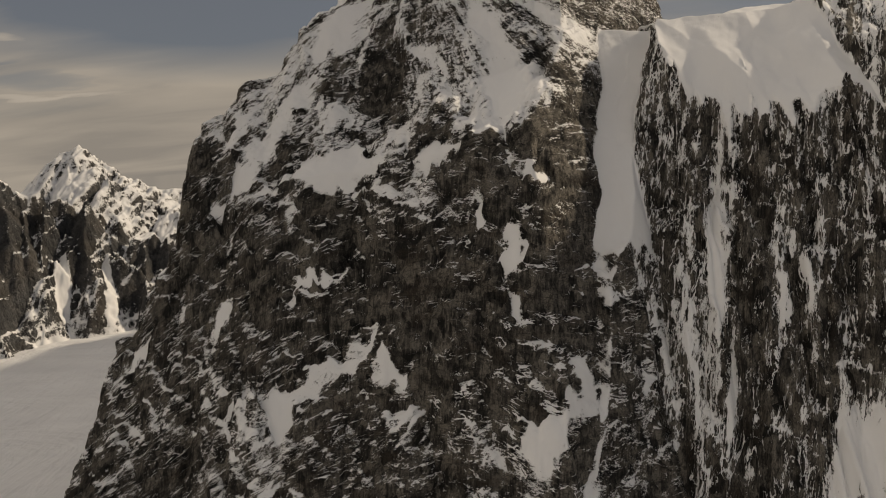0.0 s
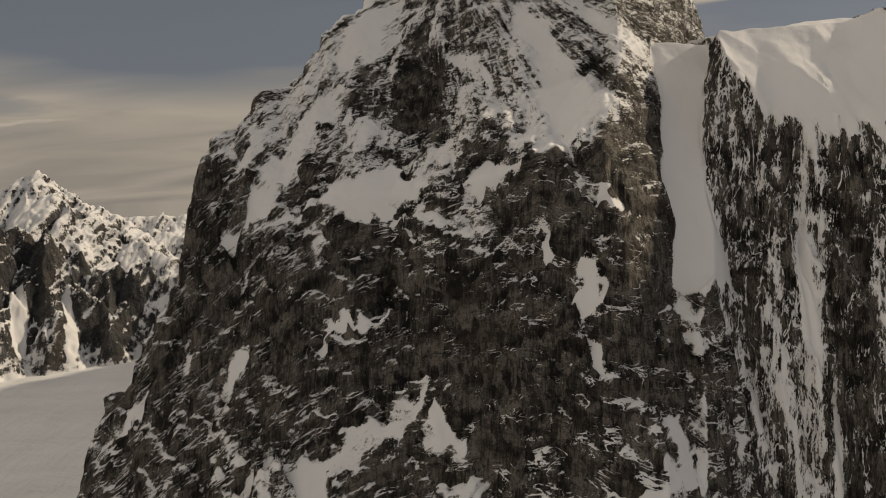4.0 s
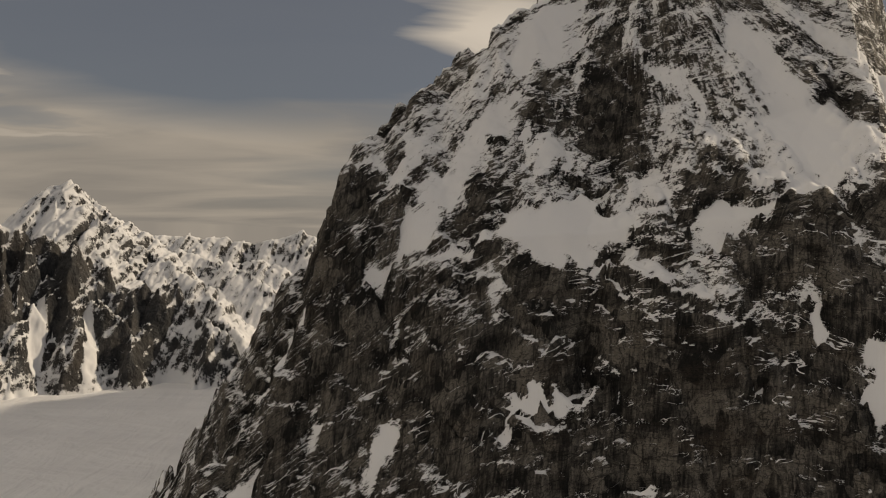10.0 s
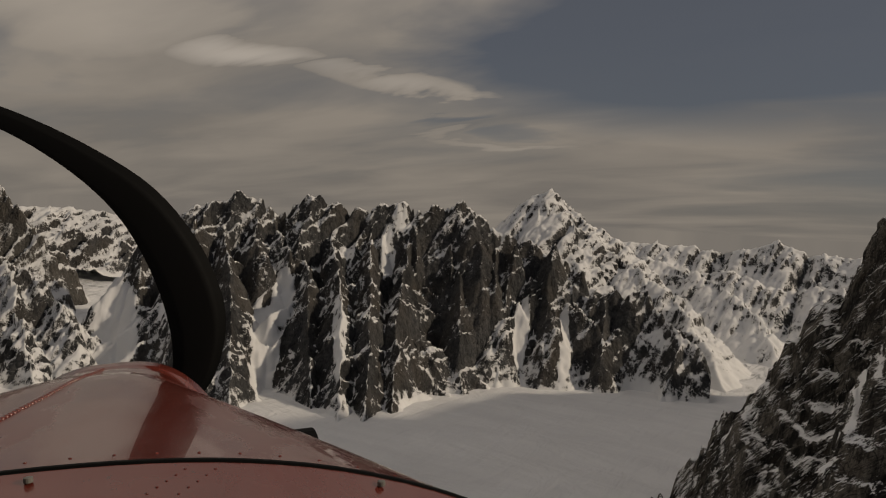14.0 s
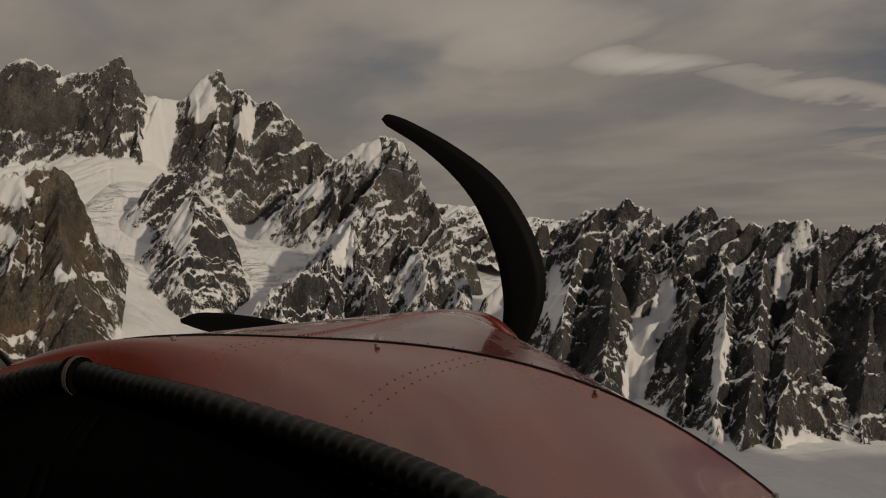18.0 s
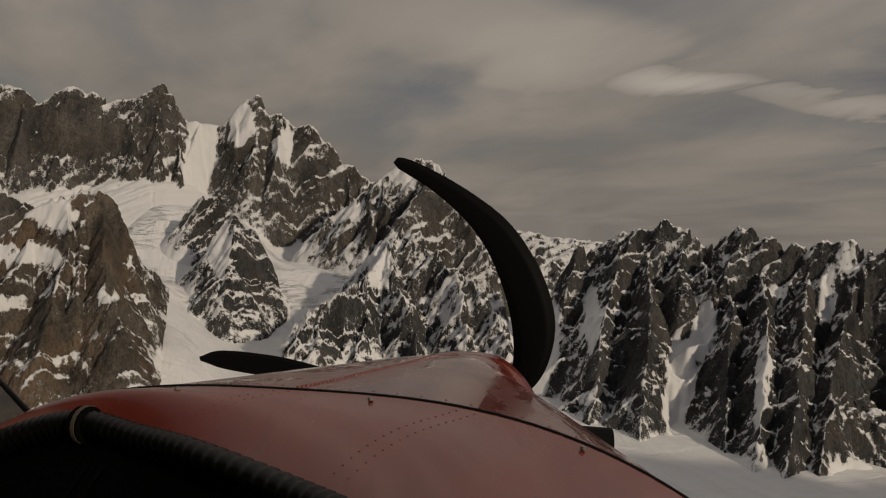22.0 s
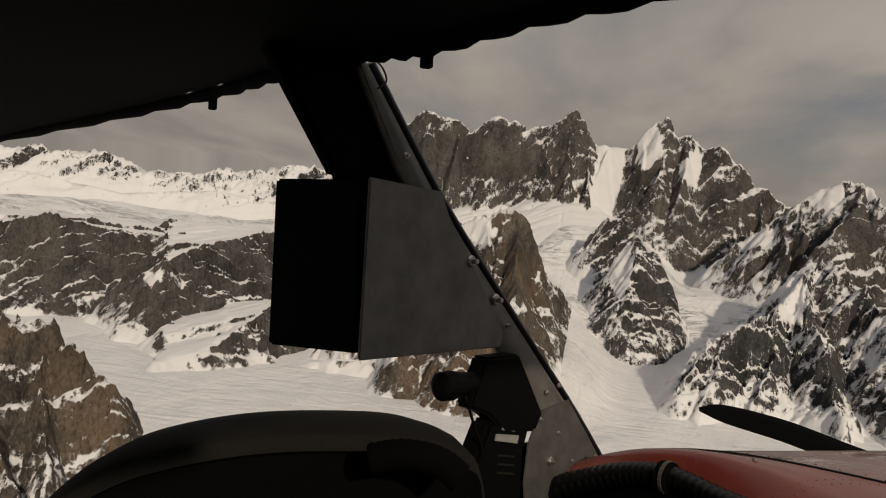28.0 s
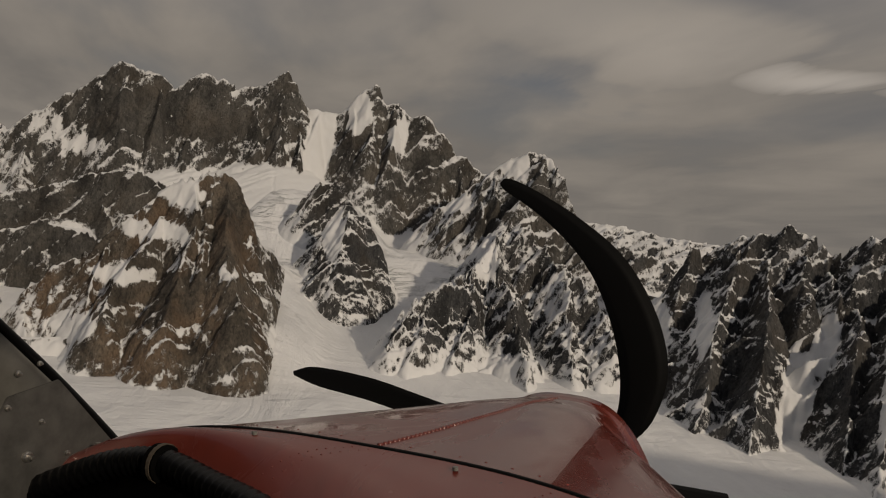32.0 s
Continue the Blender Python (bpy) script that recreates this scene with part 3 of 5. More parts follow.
# ---- materials of the ground ----
def granite_material():
    """Dark jointed granite: thin snow along its ledges and in streaks down the fall line, stained slabs between."""
    m, nt, b = material("dark_granite_and_snow", 0.85, spec=0.25)
    L = nt.links.new

    def attribute(key):
        n = nt.nodes.new("ShaderNodeAttribute")
        n.attribute_name = key
        return n.outputs

    def grain(key, across, along, detail=5.0, rough=0.6, warp=0.0, lift=0.0):
        mp = nt.nodes.new("ShaderNodeMapping")
        mp.inputs["Scale"].default_value = (1 / across, 1 / along, 1 / across)
        mp.inputs["Location"].default_value = (lift, lift * 0.7, 0)
        L(attribute(key)["Vector"], mp.inputs[0])
        n = add_node(nt, "ShaderNodeTexNoise", Scale=1.0, Detail=detail, Roughness=rough, Distortion=warp)
        L(mp.outputs[0], n.inputs["Vector"])
        return calc(nt, "SUBTRACT", n.outputs[0], 0.5)

    def thread(value, width):
        """1 along the middle line of a noise, 0 away from it."""
        return calc(nt, "SUBTRACT", 1.0, calc(nt, "DIVIDE", calc(nt, "ABSOLUTE", value), width), True)

    def times(v, k):
        return calc(nt, "MULTIPLY", v, k)

    def plus(*vs):
        out = vs[0]
        for v in vs[1:]:
            out = calc(nt, "ADD", out, v)
        return out

    cover, slab = attribute("snow")["Fac"], attribute("slab")["Fac"]
    rougher, streaky = calc(nt, "SUBTRACT", 1.0, slab), attribute("streaky")["Fac"]
    fall, fall_fine = grain("flow", 5.0, 30.0, 6, 0.62, 0.3), grain("flow", 1.4, 6.0, 5, 0.65, 0.2, 3.0)
    chip, speck = grain("ledge", 6.0, 3.0, 8, 0.70, 0.5, 5.0), grain("ledge", 1.5, 0.8, 5, 0.7, 0.6, 9.0)
    # ledges: thin broken lines that run across the face
    shelf_gate = calc(nt, "ADD", grain("ledge", 22, 12, 4, 0.55, 0, 2.0), 0.5)
    shelf = times(thread(grain("ledge", 26.0, 9.0, 5, 0.55, 0.7, 1.0), 0.030), ramp_node(nt, shelf_gate, (0.46, (0, 0, 0)), (0.58, (1, 1, 1))))
    crease = times(thread(grain("ledge", 9.0, 5.0, 4, 0.55, 1.0, 4.0), 0.03), ramp_node(nt, calc(nt, "ADD", grain("ledge", 15, 11, 4, 0.6, 0, 7.0), 0.5), (0.50, (0, 0, 0)), (0.60, (1, 1, 1))))
    s = plus(cover, times(times(fall, 1.7), streaky), times(times(fall_fine, 1.1), streaky), times(times(chip, 1.8), calc(nt, "ADD", times(rougher, 0.85), 0.15)), times(times(speck, 1.7), calc(nt, "ADD", times(rougher, 0.8), 0.2)), times(shelf, 0.72), times(crease, 0.5))
    mask = ramp_node(nt, s, (0.465, (0, 0, 0)), (0.535, (1, 1, 1)))
    # rock: slabs stained down the fall line, darker joints
    stain = calc(nt, "ADD", grain("flow", 1.6, 26.0, 6, 0.65, 0.1, 11.0), 0.5)
    patch = calc(nt, "ADD", grain("ledge", 30.0, 20.0, 4, 0.6, 0.4, 13.0), 0.5)
    block, block_d = blocks_tex(nt, 6.0, (1, 1, 0.55), 0.2)
    tone = plus(times(stain, 0.6), times(patch, 0.75), times(block, 0.22), -0.34)
    rock = ramp_node(nt, tone, (0.31, (0.014, 0.0128, 0.0115)), (0.43, (0.080, 0.073, 0.064)), (0.57, (0.22, 0.20, 0.172)))
    warm = calc(nt, "ADD", grain("ledge", 40.0, 18.0, 5, 0.6, 0, 17.0), 0.5)
    rock = mix_rgb(nt, times(ramp_node(nt, warm, (0.5, (0, 0, 0)), (0.68, (1, 1, 1))), 0.45), rock, (0.10, 0.078, 0.058))
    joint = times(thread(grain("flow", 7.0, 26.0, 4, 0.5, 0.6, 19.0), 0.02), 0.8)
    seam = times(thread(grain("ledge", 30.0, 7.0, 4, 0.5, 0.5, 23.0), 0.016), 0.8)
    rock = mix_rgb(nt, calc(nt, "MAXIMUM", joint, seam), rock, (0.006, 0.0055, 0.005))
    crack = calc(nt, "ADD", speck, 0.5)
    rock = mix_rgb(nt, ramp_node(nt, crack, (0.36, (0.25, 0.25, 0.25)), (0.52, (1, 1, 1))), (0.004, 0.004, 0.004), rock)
    tint = noise_tex(nt, 0.012, 4, 0.5)
    white = mix_rgb(nt, tint, (0.78, 0.78, 0.78), (0.85, 0.85, 0.85))
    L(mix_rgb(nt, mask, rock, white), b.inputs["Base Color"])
    rough_bump = plus(times(stain, 0.25), times(chip, 1.2), times(speck, 0.8), times(block_d, -0.9), times(joint, -0.5), times(seam, -0.6))
    soft = noise_tex(nt, 0.05, 4, 0.5)
    inv = calc(nt, "SUBTRACT", 1.0, mask)
    height = plus(times(rough_bump, inv), times(plus(times(soft, 0.16), times(fall_fine, 0.12), 0.55), mask))
    bump = nt.nodes.new("ShaderNodeBump")
    bump.inputs["Strength"].default_value, bump.inputs["Distance"].default_value = 0.9, 1.9
    L(height, bump.inputs["Height"])
    L(bump.outputs[0], b.inputs["Normal"])
    return m


GRANITE = granite_material()
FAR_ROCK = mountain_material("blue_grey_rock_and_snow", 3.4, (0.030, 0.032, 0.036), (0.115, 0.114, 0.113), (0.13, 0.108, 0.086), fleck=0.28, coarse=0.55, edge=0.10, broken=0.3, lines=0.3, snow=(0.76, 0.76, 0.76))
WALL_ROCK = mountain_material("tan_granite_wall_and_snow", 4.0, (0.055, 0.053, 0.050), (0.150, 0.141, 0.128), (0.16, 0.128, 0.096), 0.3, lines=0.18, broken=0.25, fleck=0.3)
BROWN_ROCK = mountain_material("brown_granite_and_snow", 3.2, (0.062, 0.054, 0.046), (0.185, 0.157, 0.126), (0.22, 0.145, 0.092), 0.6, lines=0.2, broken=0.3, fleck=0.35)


def snow_material():
    m, nt, b = material("wind_packed_snow", 0.7, color=(0.55, 0.55, 0.55))
    n = noise_tex(nt, 0.006, 6, 0.55, (1, 1, 1))
    base = ramp_node(nt, n, (0.3, (0.74, 0.74, 0.74)), (0.7, (0.80, 0.80, 0.80)))
    # crevasses in bands across the flow, and long flow streaks
    c = noise_tex(nt, 0.018, 5, 0.6, (1, 0.22, 1), 1.2, 40)
    c = calc(nt, "SUBTRACT", 1.0, calc(nt, "MULTIPLY", calc(nt, "ABSOLUTE", calc(nt, "SUBTRACT", c, 0.5)), 28.0), True)
    broken = nt.nodes.new("ShaderNodeAttribute")
    broken.attribute_name = "snow"
    gate = calc(nt, "MULTIPLY", ramp_node(nt, noise_tex(nt, 0.0035, 4, 0.55), (0.42, (0, 0, 0)), (0.54, (1, 1, 1))), broken.outputs["Fac"])
    flow = ramp_node(nt, noise_tex(nt, 0.006, 5, 0.6, (0.25, 1.4, 1), 0.8, 25), (0.40, (0.93, 0.93, 0.935)), (0.62, (1, 1, 1)))
    base = mix_rgb(nt, 1.0, mix_rgb(nt, broken.outputs["Fac"], base, (0.78, 0.78, 0.78)), flow, "MULTIPLY")
    cut = calc(nt, "MULTIPLY", c, gate)
    nt.links.new(mix_rgb(nt, calc(nt, "MULTIPLY", cut, 0.6), base, (0.26, 0.29, 0.31)), b.inputs["Base Color"])
    lines = calc(nt, "ADD", noise_tex(nt, 0.02, 6, 0.62, (1, 0.25, 1), 0.6, 25), calc(nt, "MULTIPLY", noise_tex(nt, 0.004, 8, 0.6, (0.5, 1, 1), 1.5, 60), 2.0))
    lines = calc(nt, "SUBTRACT", lines, cut)
    bump = nt.nodes.new("ShaderNodeBump")
    bump.inputs["Strength"].default_value, bump.inputs["Distance"].default_value = 0.8, 14.0
    nt.links.new(lines, bump.inputs["Height"])
    nt.links.new(bump.outputs[0], b.inputs["Normal"])
    return m


SNOW = snow_material()


# ---- glacier floor, one sheet to the horizon ----
def build_ground():
    a = np.radians(np.arange(-180, 180.5, 0.75))
    r = np.concatenate([np.linspace(1, 1500, 60), np.linspace(1520, 4960, 150)])
    A, R = np.meshgrid(a, r, indexing="ij")
    X, Y = -np.sin(A) * R, np.cos(A) * R
    Z = glacier_height(X, Y)
    icefall = np.maximum(smooth(Z, 40, 160), smooth(R, 2750, 3100) * (1 - smooth(np.degrees(A), 22, 30)) * smooth(np.degrees(A), -10, 2))
    me = grid_mesh("ground", X, Y, Z, icefall, SNOW)
    return tagged(new("ground", me), "wide grey-white snow-covered glacier floor between the mountains", "glacier", kind="structure")


ground = build_ground()


# ---- the near granite peak ----
# snow lying on the near face: along the face and height over the cockpit of the middle, then of the long half axis, half width, amount
UPPER_SNOW = [
    (14, -1, 41, 15, 20, 1), (126, 5, 27, 12, 11, 1), (-93, -22, 27, 38, 9, 1), (-52, 62, 30, 52, 15, 0.7), (-18, 165, 20, 40, 22, 1),
    (12, 66, 34, 10, 12, 0.5), (70, 82, 40, 22, 15, 0.3), (182, 88, 10, -42, 22, 1), (150, 165, 26, -34, 20, 0.8), (40, 40, 40, 8, 8, 0.4),
    (234, -19, 17, -24, 8, 0.9), (212, 0, -10, 11, 7, 0.8), (-52, -18, -19, -5, 4, 0.9), (92, 128, 20, -20, 9, 0.8),
]
WALL_SNOW = [
    (217, -97, 6, -24, 11, 1), (222, -136, 14, -12, 9, 1), (180, -48, -4, 24, 6, 0.9), (43, -191, 25, 22, 11, 0.8), (31, -107, 33, 10, 4, 1),
    (-13, -130, 27, 19, 3, 0.8), (141, -86, 12, -6, 4, 0.8), (-80, -151, 1, -23, 8, 1), (-127, -137, -4, -20, 5, 0.9), (-23, -40, 4, -15, 6, 0.9),
    (41, -14, 24, 5, 3, 0.9), (-80, -69, -9, -13, 5, 0.8), (3, -228, -8, -17, 18, 0.9), (-38, -234, -28, -13, 8, 0.8), (78, -160, 24, 4, 7, 0.8),
]
LOWER_SNOW = [
    (56, -190, 22, 24, 9, 0.9), (104, -190, 18, -26, 9, 0.9), (-170, -178, -21, -24, 8, 0.9), (289, -204, -8, 38, 12, 0.55), (261, -252, 15, 45, 16, 0.55), (536, -300, 14, 50, 34, 0.9),
    (405, -110, 4, -66, 6, 0.9), (382, -215, -4, 60, 6, 0.6), (335, -244, 2, -50, 8, 0.6), (488, -123, 9, -30, 7, 0.8), (471, -156, -4, -32, 7, 0.8), (420, -240, -3, -48, 6, 0.8), (352, -189, 3, -31, 5, 0.8),
]
# bare rock standing out of the upper snow, in the same terms
BARE_ROCK = [(38, 118, -18, 46, 25, 1), (75, 170, 24, -14, 14, 0.6), (120, 40, 22, -40, 19, 1), (-122, 20, 6, 50, 14, 0.9), (-24, 98, 10, 16, 6, 0.8), (-48, 36, 10, 16, 6, 0.8), (228, 40, 14, -36, 14, 0.6), (-80, 90, 12, 26, 9, 0.6)]


def lying_in(fields, ew, zw, ragged):
    """Cover from fields of snow or rock: ellipses along the face with ragged edges; and the smoother bed under them."""
    out, bed = np.zeros(ew.shape), np.zeros(ew.shape)
    for fe, fz, ax, az, half, amount in fields:
        n = math.hypot(ax, az)
        a, b = ((ew - fe) * ax + (zw - fz) * az) / n, ((zw - fz) * ax - (ew - fe) * az) / n
        d = (a / max(n, half)) ** 2 + (b / half) ** 2
        out = np.maximum(out, amount * smooth(1.8 - d + 0.9 * ragged, 0, 2.2))
        bed = np.maximum(bed, amount * smooth(2.0 - d, 0, 1.2))
    return out, bed


def near_peak():
    ys = np.concatenate([np.arange(120, 250, 4), np.arange(250, 600, 0.95), np.arange(600, 720, 2), np.arange(720, 1100, 6)])
    X, Y = np.meshgrid(np.arange(-420, 800, 1.35), ys, indexing="ij")
    x0, y0 = (X + 4.7) / 0.85, (Y - 4.6) / 0.85
    x = x0 + 16 * fbm(x0, y0, 130, 3, 3) + 1.6 * fbm(x0, y0, 26, 3, 8)
    y = y0 + 16 * fbm(x0, y0, 130, 3, 13) + 1.6 * fbm(x0, y0, 26, 3, 18)
    # planes of the peak: lower wall, upper slope, left corner, left flank, right flank, back
    front = np.minimum(-178 + 0.46 * (x - 205) + 1.95 * (y - 366), np.maximum(0.07 * (x - 114) + 1.65 * (y - 489), 17 + 0.75 * (y - 442) + 0.25 * (x - 304)))
    xl = x - 26 - 26 * smooth(front, -200, -110)
    left = np.minimum(57 + 1.25 * (xl + 14), np.maximum(57 + 2.7 * (xl + 14), -110 + 3.0 * (xl + 80)))
    floor_c = -60 + 1.2 * (y - 467)
    mid = 461 + 0.33 * (y0 - 467) + 9 * fbm(y0, x0 * 0.2, 70, 3, 62)
    wide = 8 + 14 * smooth(y0, 400, 440) + 14 * smooth(y0, 600, 650)
    right = floor_c + 2.2 * (mid - wide - x)
    back = 340 - 1.2 * (y - 760)
    main = np.minimum(np.minimum(front, left), np.minimum(right, back))
    # the long ridge that falls away behind the left flank
    spine = [(190, 720, 235), (62, 787, 172), (-35, 748, 52), (-72, 742, -40), (-103, 815, -100), (-142, 900, -150), (-180, 885, -200), (-220, 910, -250), (-262, 920, -320), (-370, 1100, -485), (-450, 1180, -600)]
    main = np.maximum(main, tent(x, y, spine, 2.2, 2000, 1.0))
    # fluted wall under a thick snow cap that hangs down it in tongues
    xf = x0 + 14 * fbm(x0, y0 * 0.25, 34, 3, 61)
    flutes = facets(xf, y0 * 0.22, 30, 63) + 0.6 * facets(xf, y0 * 0.3, 12, 64)
    wall = 100 + 2.33 * (y - 545) + 0.6 * (x - 560) + 26 * flutes
    brink = np.interp(x0, (540, 600, 650, 690, 730, 800), (124, 10, -45, -30, 40, -20)) + 26 * fbm(x0, y0 * 0.2, 60, 2, 66)
    y_brink = 545 + (brink - 100 - 0.6 * (x0 - 560)) / 2.33
    crest = 173 + 0.08 * (y0 - 625) + 12 * fbm(x0, y0, 90, 3, 68) + 0.05 * (x0 - 577)
    up_cap = (y0 - y_brink) / (625 - y_brink)
    cap = brink + (173 - brink) * np.where(up_cap > 0, np.clip(up_cap, 0, None) ** 0.72, 0.9 * up_cap) + 16 * (ridged(x0, y0 * 0.5, 110, 2, 60) - 0.7) + 15 * fbm(x0, y0, 80, 2, 67) + 3 * fbm(x0, y0, 25, 2, 65)
    cap = np.minimum(np.minimum(cap, crest), 215 - 0.8 * (y0 - 800))
    # a dark rib stands out of the cap
    rib = 40 + 1.5 * (y - 520) - 2.4 * np.abs(x - 768 - 0.2 * (y0 - 520)) + 80 + 12 * flutes
    side = floor_c + 3.0 * (x - (mid + wide))
    right_wall = np.minimum(np.minimum(np.minimum(wall, np.maximum(cap, np.minimum(rib, crest - 62))), side), 230 - 0.9 * (x - 800))
    gully = np.minimum(floor_c + 4 * fbm(x0, y0, 40, 3, 69) - 3.0 * np.clip(np.abs(x0 - mid) - wide, 0, None), 168 - 1.0 * (y0 - 652))
    Z = np.maximum(np.maximum(main, right_wall), gully)
    capped = (right_wall >= main) * smooth(np.minimum(wall, side) - cap, -4, 6) * (rib < cap)
    in_gully = smooth(gully - np.maximum(main, right_wall), -8, 8) * (0.35 + 0.65 * smooth(Z + 25 * fbm(x0, y0, 30, 3, 70), -110, -85))
    e = 0.95 * x0 - 0.3 * y0
    ragged = fbm(x0, y0, 16, 5, 39, 0.65)
    wob = 1 - 0.75 * smooth(right_wall - main, -6, 6)
    ew = e + wob * (9 * fbm(x0, y0, 40, 5, 33, 0.6) + 7 * facets(e, Z, 26, 34) + 4 * facets(e, Z, 11, 35))
    zw = Z + 9 * fbm(x0, y0, 40, 5, 36, 0.6) + 9 * facets(e, Z + 0.4 * e, 24, 37) + 4 * facets(e, Z, 10, 38)
    lying, bed = lying_in(UPPER_SNOW + WALL_SNOW + LOWER_SNOW, ew, zw, ragged)
    outcrop = lying_in(BARE_ROCK, ew, zw, 1.2 * ragged)[0]
    calm = np.maximum(np.maximum(lying, capped), in_gully)
    bare = 1 - 0.9 * np.maximum(np.maximum(bed, capped), in_gully)
    high = smooth(Z + 30 * fbm(x0, y0, 90, 3, 71), -25, 60)
    # buttresses and gullies down the fall line, then jointed blocks at three sizes
    u, v = e + 16 * fbm(x0, y0, 120, 4, 47), Z * 0.45 + 0.25 * e
    face = (1 - (right_wall >= main) * 0.8) * bare
    Z = Z + face * (22 * facets(u, v * 0.5, 95, 48) + 13 * facets(u + 0.3 * v, v, 42, 58))
    Z = Z + bare * (6.5 * facets(e + 0.4 * Z, Z * 0.6 - 0.2 * e, 17, 44) + 1.8 * facets(e - 0.5 * Z, Z * 0.7, 7, 45))
    # ledges that dip across the wall
    s = (Z + 0.22 * e + 26 * fbm(x0, y0, 80, 5, 72, 0.6)) / 24.0
    f = s - np.floor(s)
    gate = smooth(fbm(e * 0.6, Z, 70, 3, 73), -0.1, 0.3)
    Z = Z + bare * gate * (1 - high) * 11 * (smooth(f, 0.72, 1.0) - f)
    Zw = Z * 0.85 + EYE_Z
    up = upness(X, Y, Zw)
    fluted = smooth(right_wall - main, -6, 6)
    behind = smooth(y0, 600, 640) * (1 - fluted)
    # snow falls away from the summit to both sides, straight down the walls
    fan = 170 * (e - 50 + 8 * fbm(x0, y0, 60, 3, 95)) / np.maximum(285 - Z, 50)
    q = (fan * high + e * (1 - high)) * (1 - fluted) + (x0 - 0.5 * y0) * fluted
    falls = fbm(q, Z * 0.14, 30, 4, 96, 0.6)
    drift = fbm(e, Z + 0.25 * e, 70, 5, 90, 0.6)
    streaks = fbm(q, Z * 0.06, 24, 4, 93, 0.6)
    base = (0.21 + 1.1 * (up - 0.45) + 0.6 * drift) * (1 - high) + high * (0.53 + 0.12 * smooth(e, 190, 230) + 0.18 * smooth(Z, 90, 160) + 1.0 * (up - 0.5) + 0.9 * falls)
    base = base * (1 - fluted) + fluted * (0.28 + 0.55 * (up - 0.4) + 0.72 * streaks + 0.04 * smooth(-Z, 120, 260))
    base = base * (1 - behind) + behind * (0.22 + 1.1 * (up - 0.42) + 0.45 * falls + 0.25 * smooth(Z, 40, 110))
    snow = base + 0.06 * smooth(-Z, 165, 230) * (1 - fluted) + 0.85 * calm - 0.42 * outcrop * (1 - fluted) * (1 - 0.7 * lying)
    slab = np.maximum(smooth(fbm(e, Z * 1.3, 70, 4, 74), -0.22, 0.08) * (1 - high), 0.8 * fluted)
    deep = 0.3 * x0 + 0.95 * y0
    flow = np.stack([q, Z, 0.3 * deep], -1)
    dip = Z - 0.28 * e + 9 * fbm(x0, y0, 110, 2, 76) + 0.0012 * (e - 60) ** 2
    ledge = np.stack([e * (1 - fluted) + 0.7 * Z * fluted, dip * (1 - fluted) + 0.8 * q * fluted, 0.5 * deep * (1 - fluted)], -1)
    zone = np.where(capped > 0.5, 1, np.where(gully > np.maximum(main, right_wall), 2, np.where(right_wall >= main, 3, 0)))
    return tagged(grid_thing("mountain", X, Y, Zw, snow, GRANITE, zone, ("main_face", "snow_cap", "snow_gully", "fluted_wall"), floor=-20, relief=1.8 * bare, relief_size=8, extra={"slab": slab, "streaky": np.clip(0.12 + np.maximum(high, fluted), 0, 1), "flow": flow, "ledge": ledge}), "steep dark granite peak streaked with grey snow above the glacier", "mountain")


near_peak()


# ---- the ranges round the glacier ----
def line(dist, *rows):
    return [at(a, d if d else dist, e) for a, d, e in ((r[0], r[2] if len(r) > 2 else 0, r[1]) for r in rows)]


def mountain_range(label, name, mat, bounds, crests, seed, **kw):
    return tagged(range_mesh(name, mat, bounds, crests, seed, **kw), label, "mountain")


ridge_crest = line(2950, (54.5, -3.5), (53, -1.7), (51.3, -0.4), (47.8, 0.8), (46.3, 0.7), (44.9, -0.2), (43.3, 1.0), (41.2, 1.0), (40.1, 0.3),
                   (38.2, 0.5), (35.7, 1.1), (34.2, 0.3), (31.7, 1.2), (30.2, 0.4), (28.7, -0.8), (25.9, -1.6), (24.1, -2.4), (22.6, -3.2))
RIDGE_FIELDS = [(45.6, -10.0, 1.0, 3.4, 0.95), (44.3, -6.2, 0.8, 2.0, 0.9), (55.8, -9.0, 1.5, 4.0, 0.9), (52.2, -6.5, 0.5, 2.4, 0.7), (40.2, -9.0, 0.5, 3.0, 0.6), (37.0, -3.0, 0.6, 1.8, 0.6), (49.2, -9.0, 0.9, 2.6, -0.35), (42.0, -8.0, 0.9, 3.0, -0.3), (36.0, -0.3, 0.8, 0.8, 0.5), (26.6, -8.0, 0.5, 2.6, 0.8), (23.4, -8.5, 0.5, 2.6, 0.8),
                (34.0, -6.0, 2.2, 3.4, -0.3), (30.0, -5.0, 1.6, 4.0, -0.5), (25.2, -5.0, 1.0, 2.6, -0.5), (20.0, -8.0, 1.6, 2.6, -0.3), (47.5, -6.0, 1.0, 3.0, -0.3)]
ridge_ribs = [(line(2700, (a, -1.5, 2900), (a + lean, -6.0, (2900 + foot) / 2), (a + 1.4 * lean, low, foot)), 1.9, 560, 0.5) for a, lean, low, foot in
              ((53.4, 0.6, -11.8, 2540), (50.8, 0.5, -14.0, 2180), (48.8, -0.6, -14.6, 2090), (43.4, -0.9, -14.2, 2150), (41.0, -0.9, -15.0, 2030), (38.3, -0.4, -15.0, 2030), (35.2, 0.5, -14.4, 2120), (31.5, -0.5, -12.4, 2420), (27.6, 0.5, -11.4, 2560), (24.6, 0.3, -11.2, 2600))]
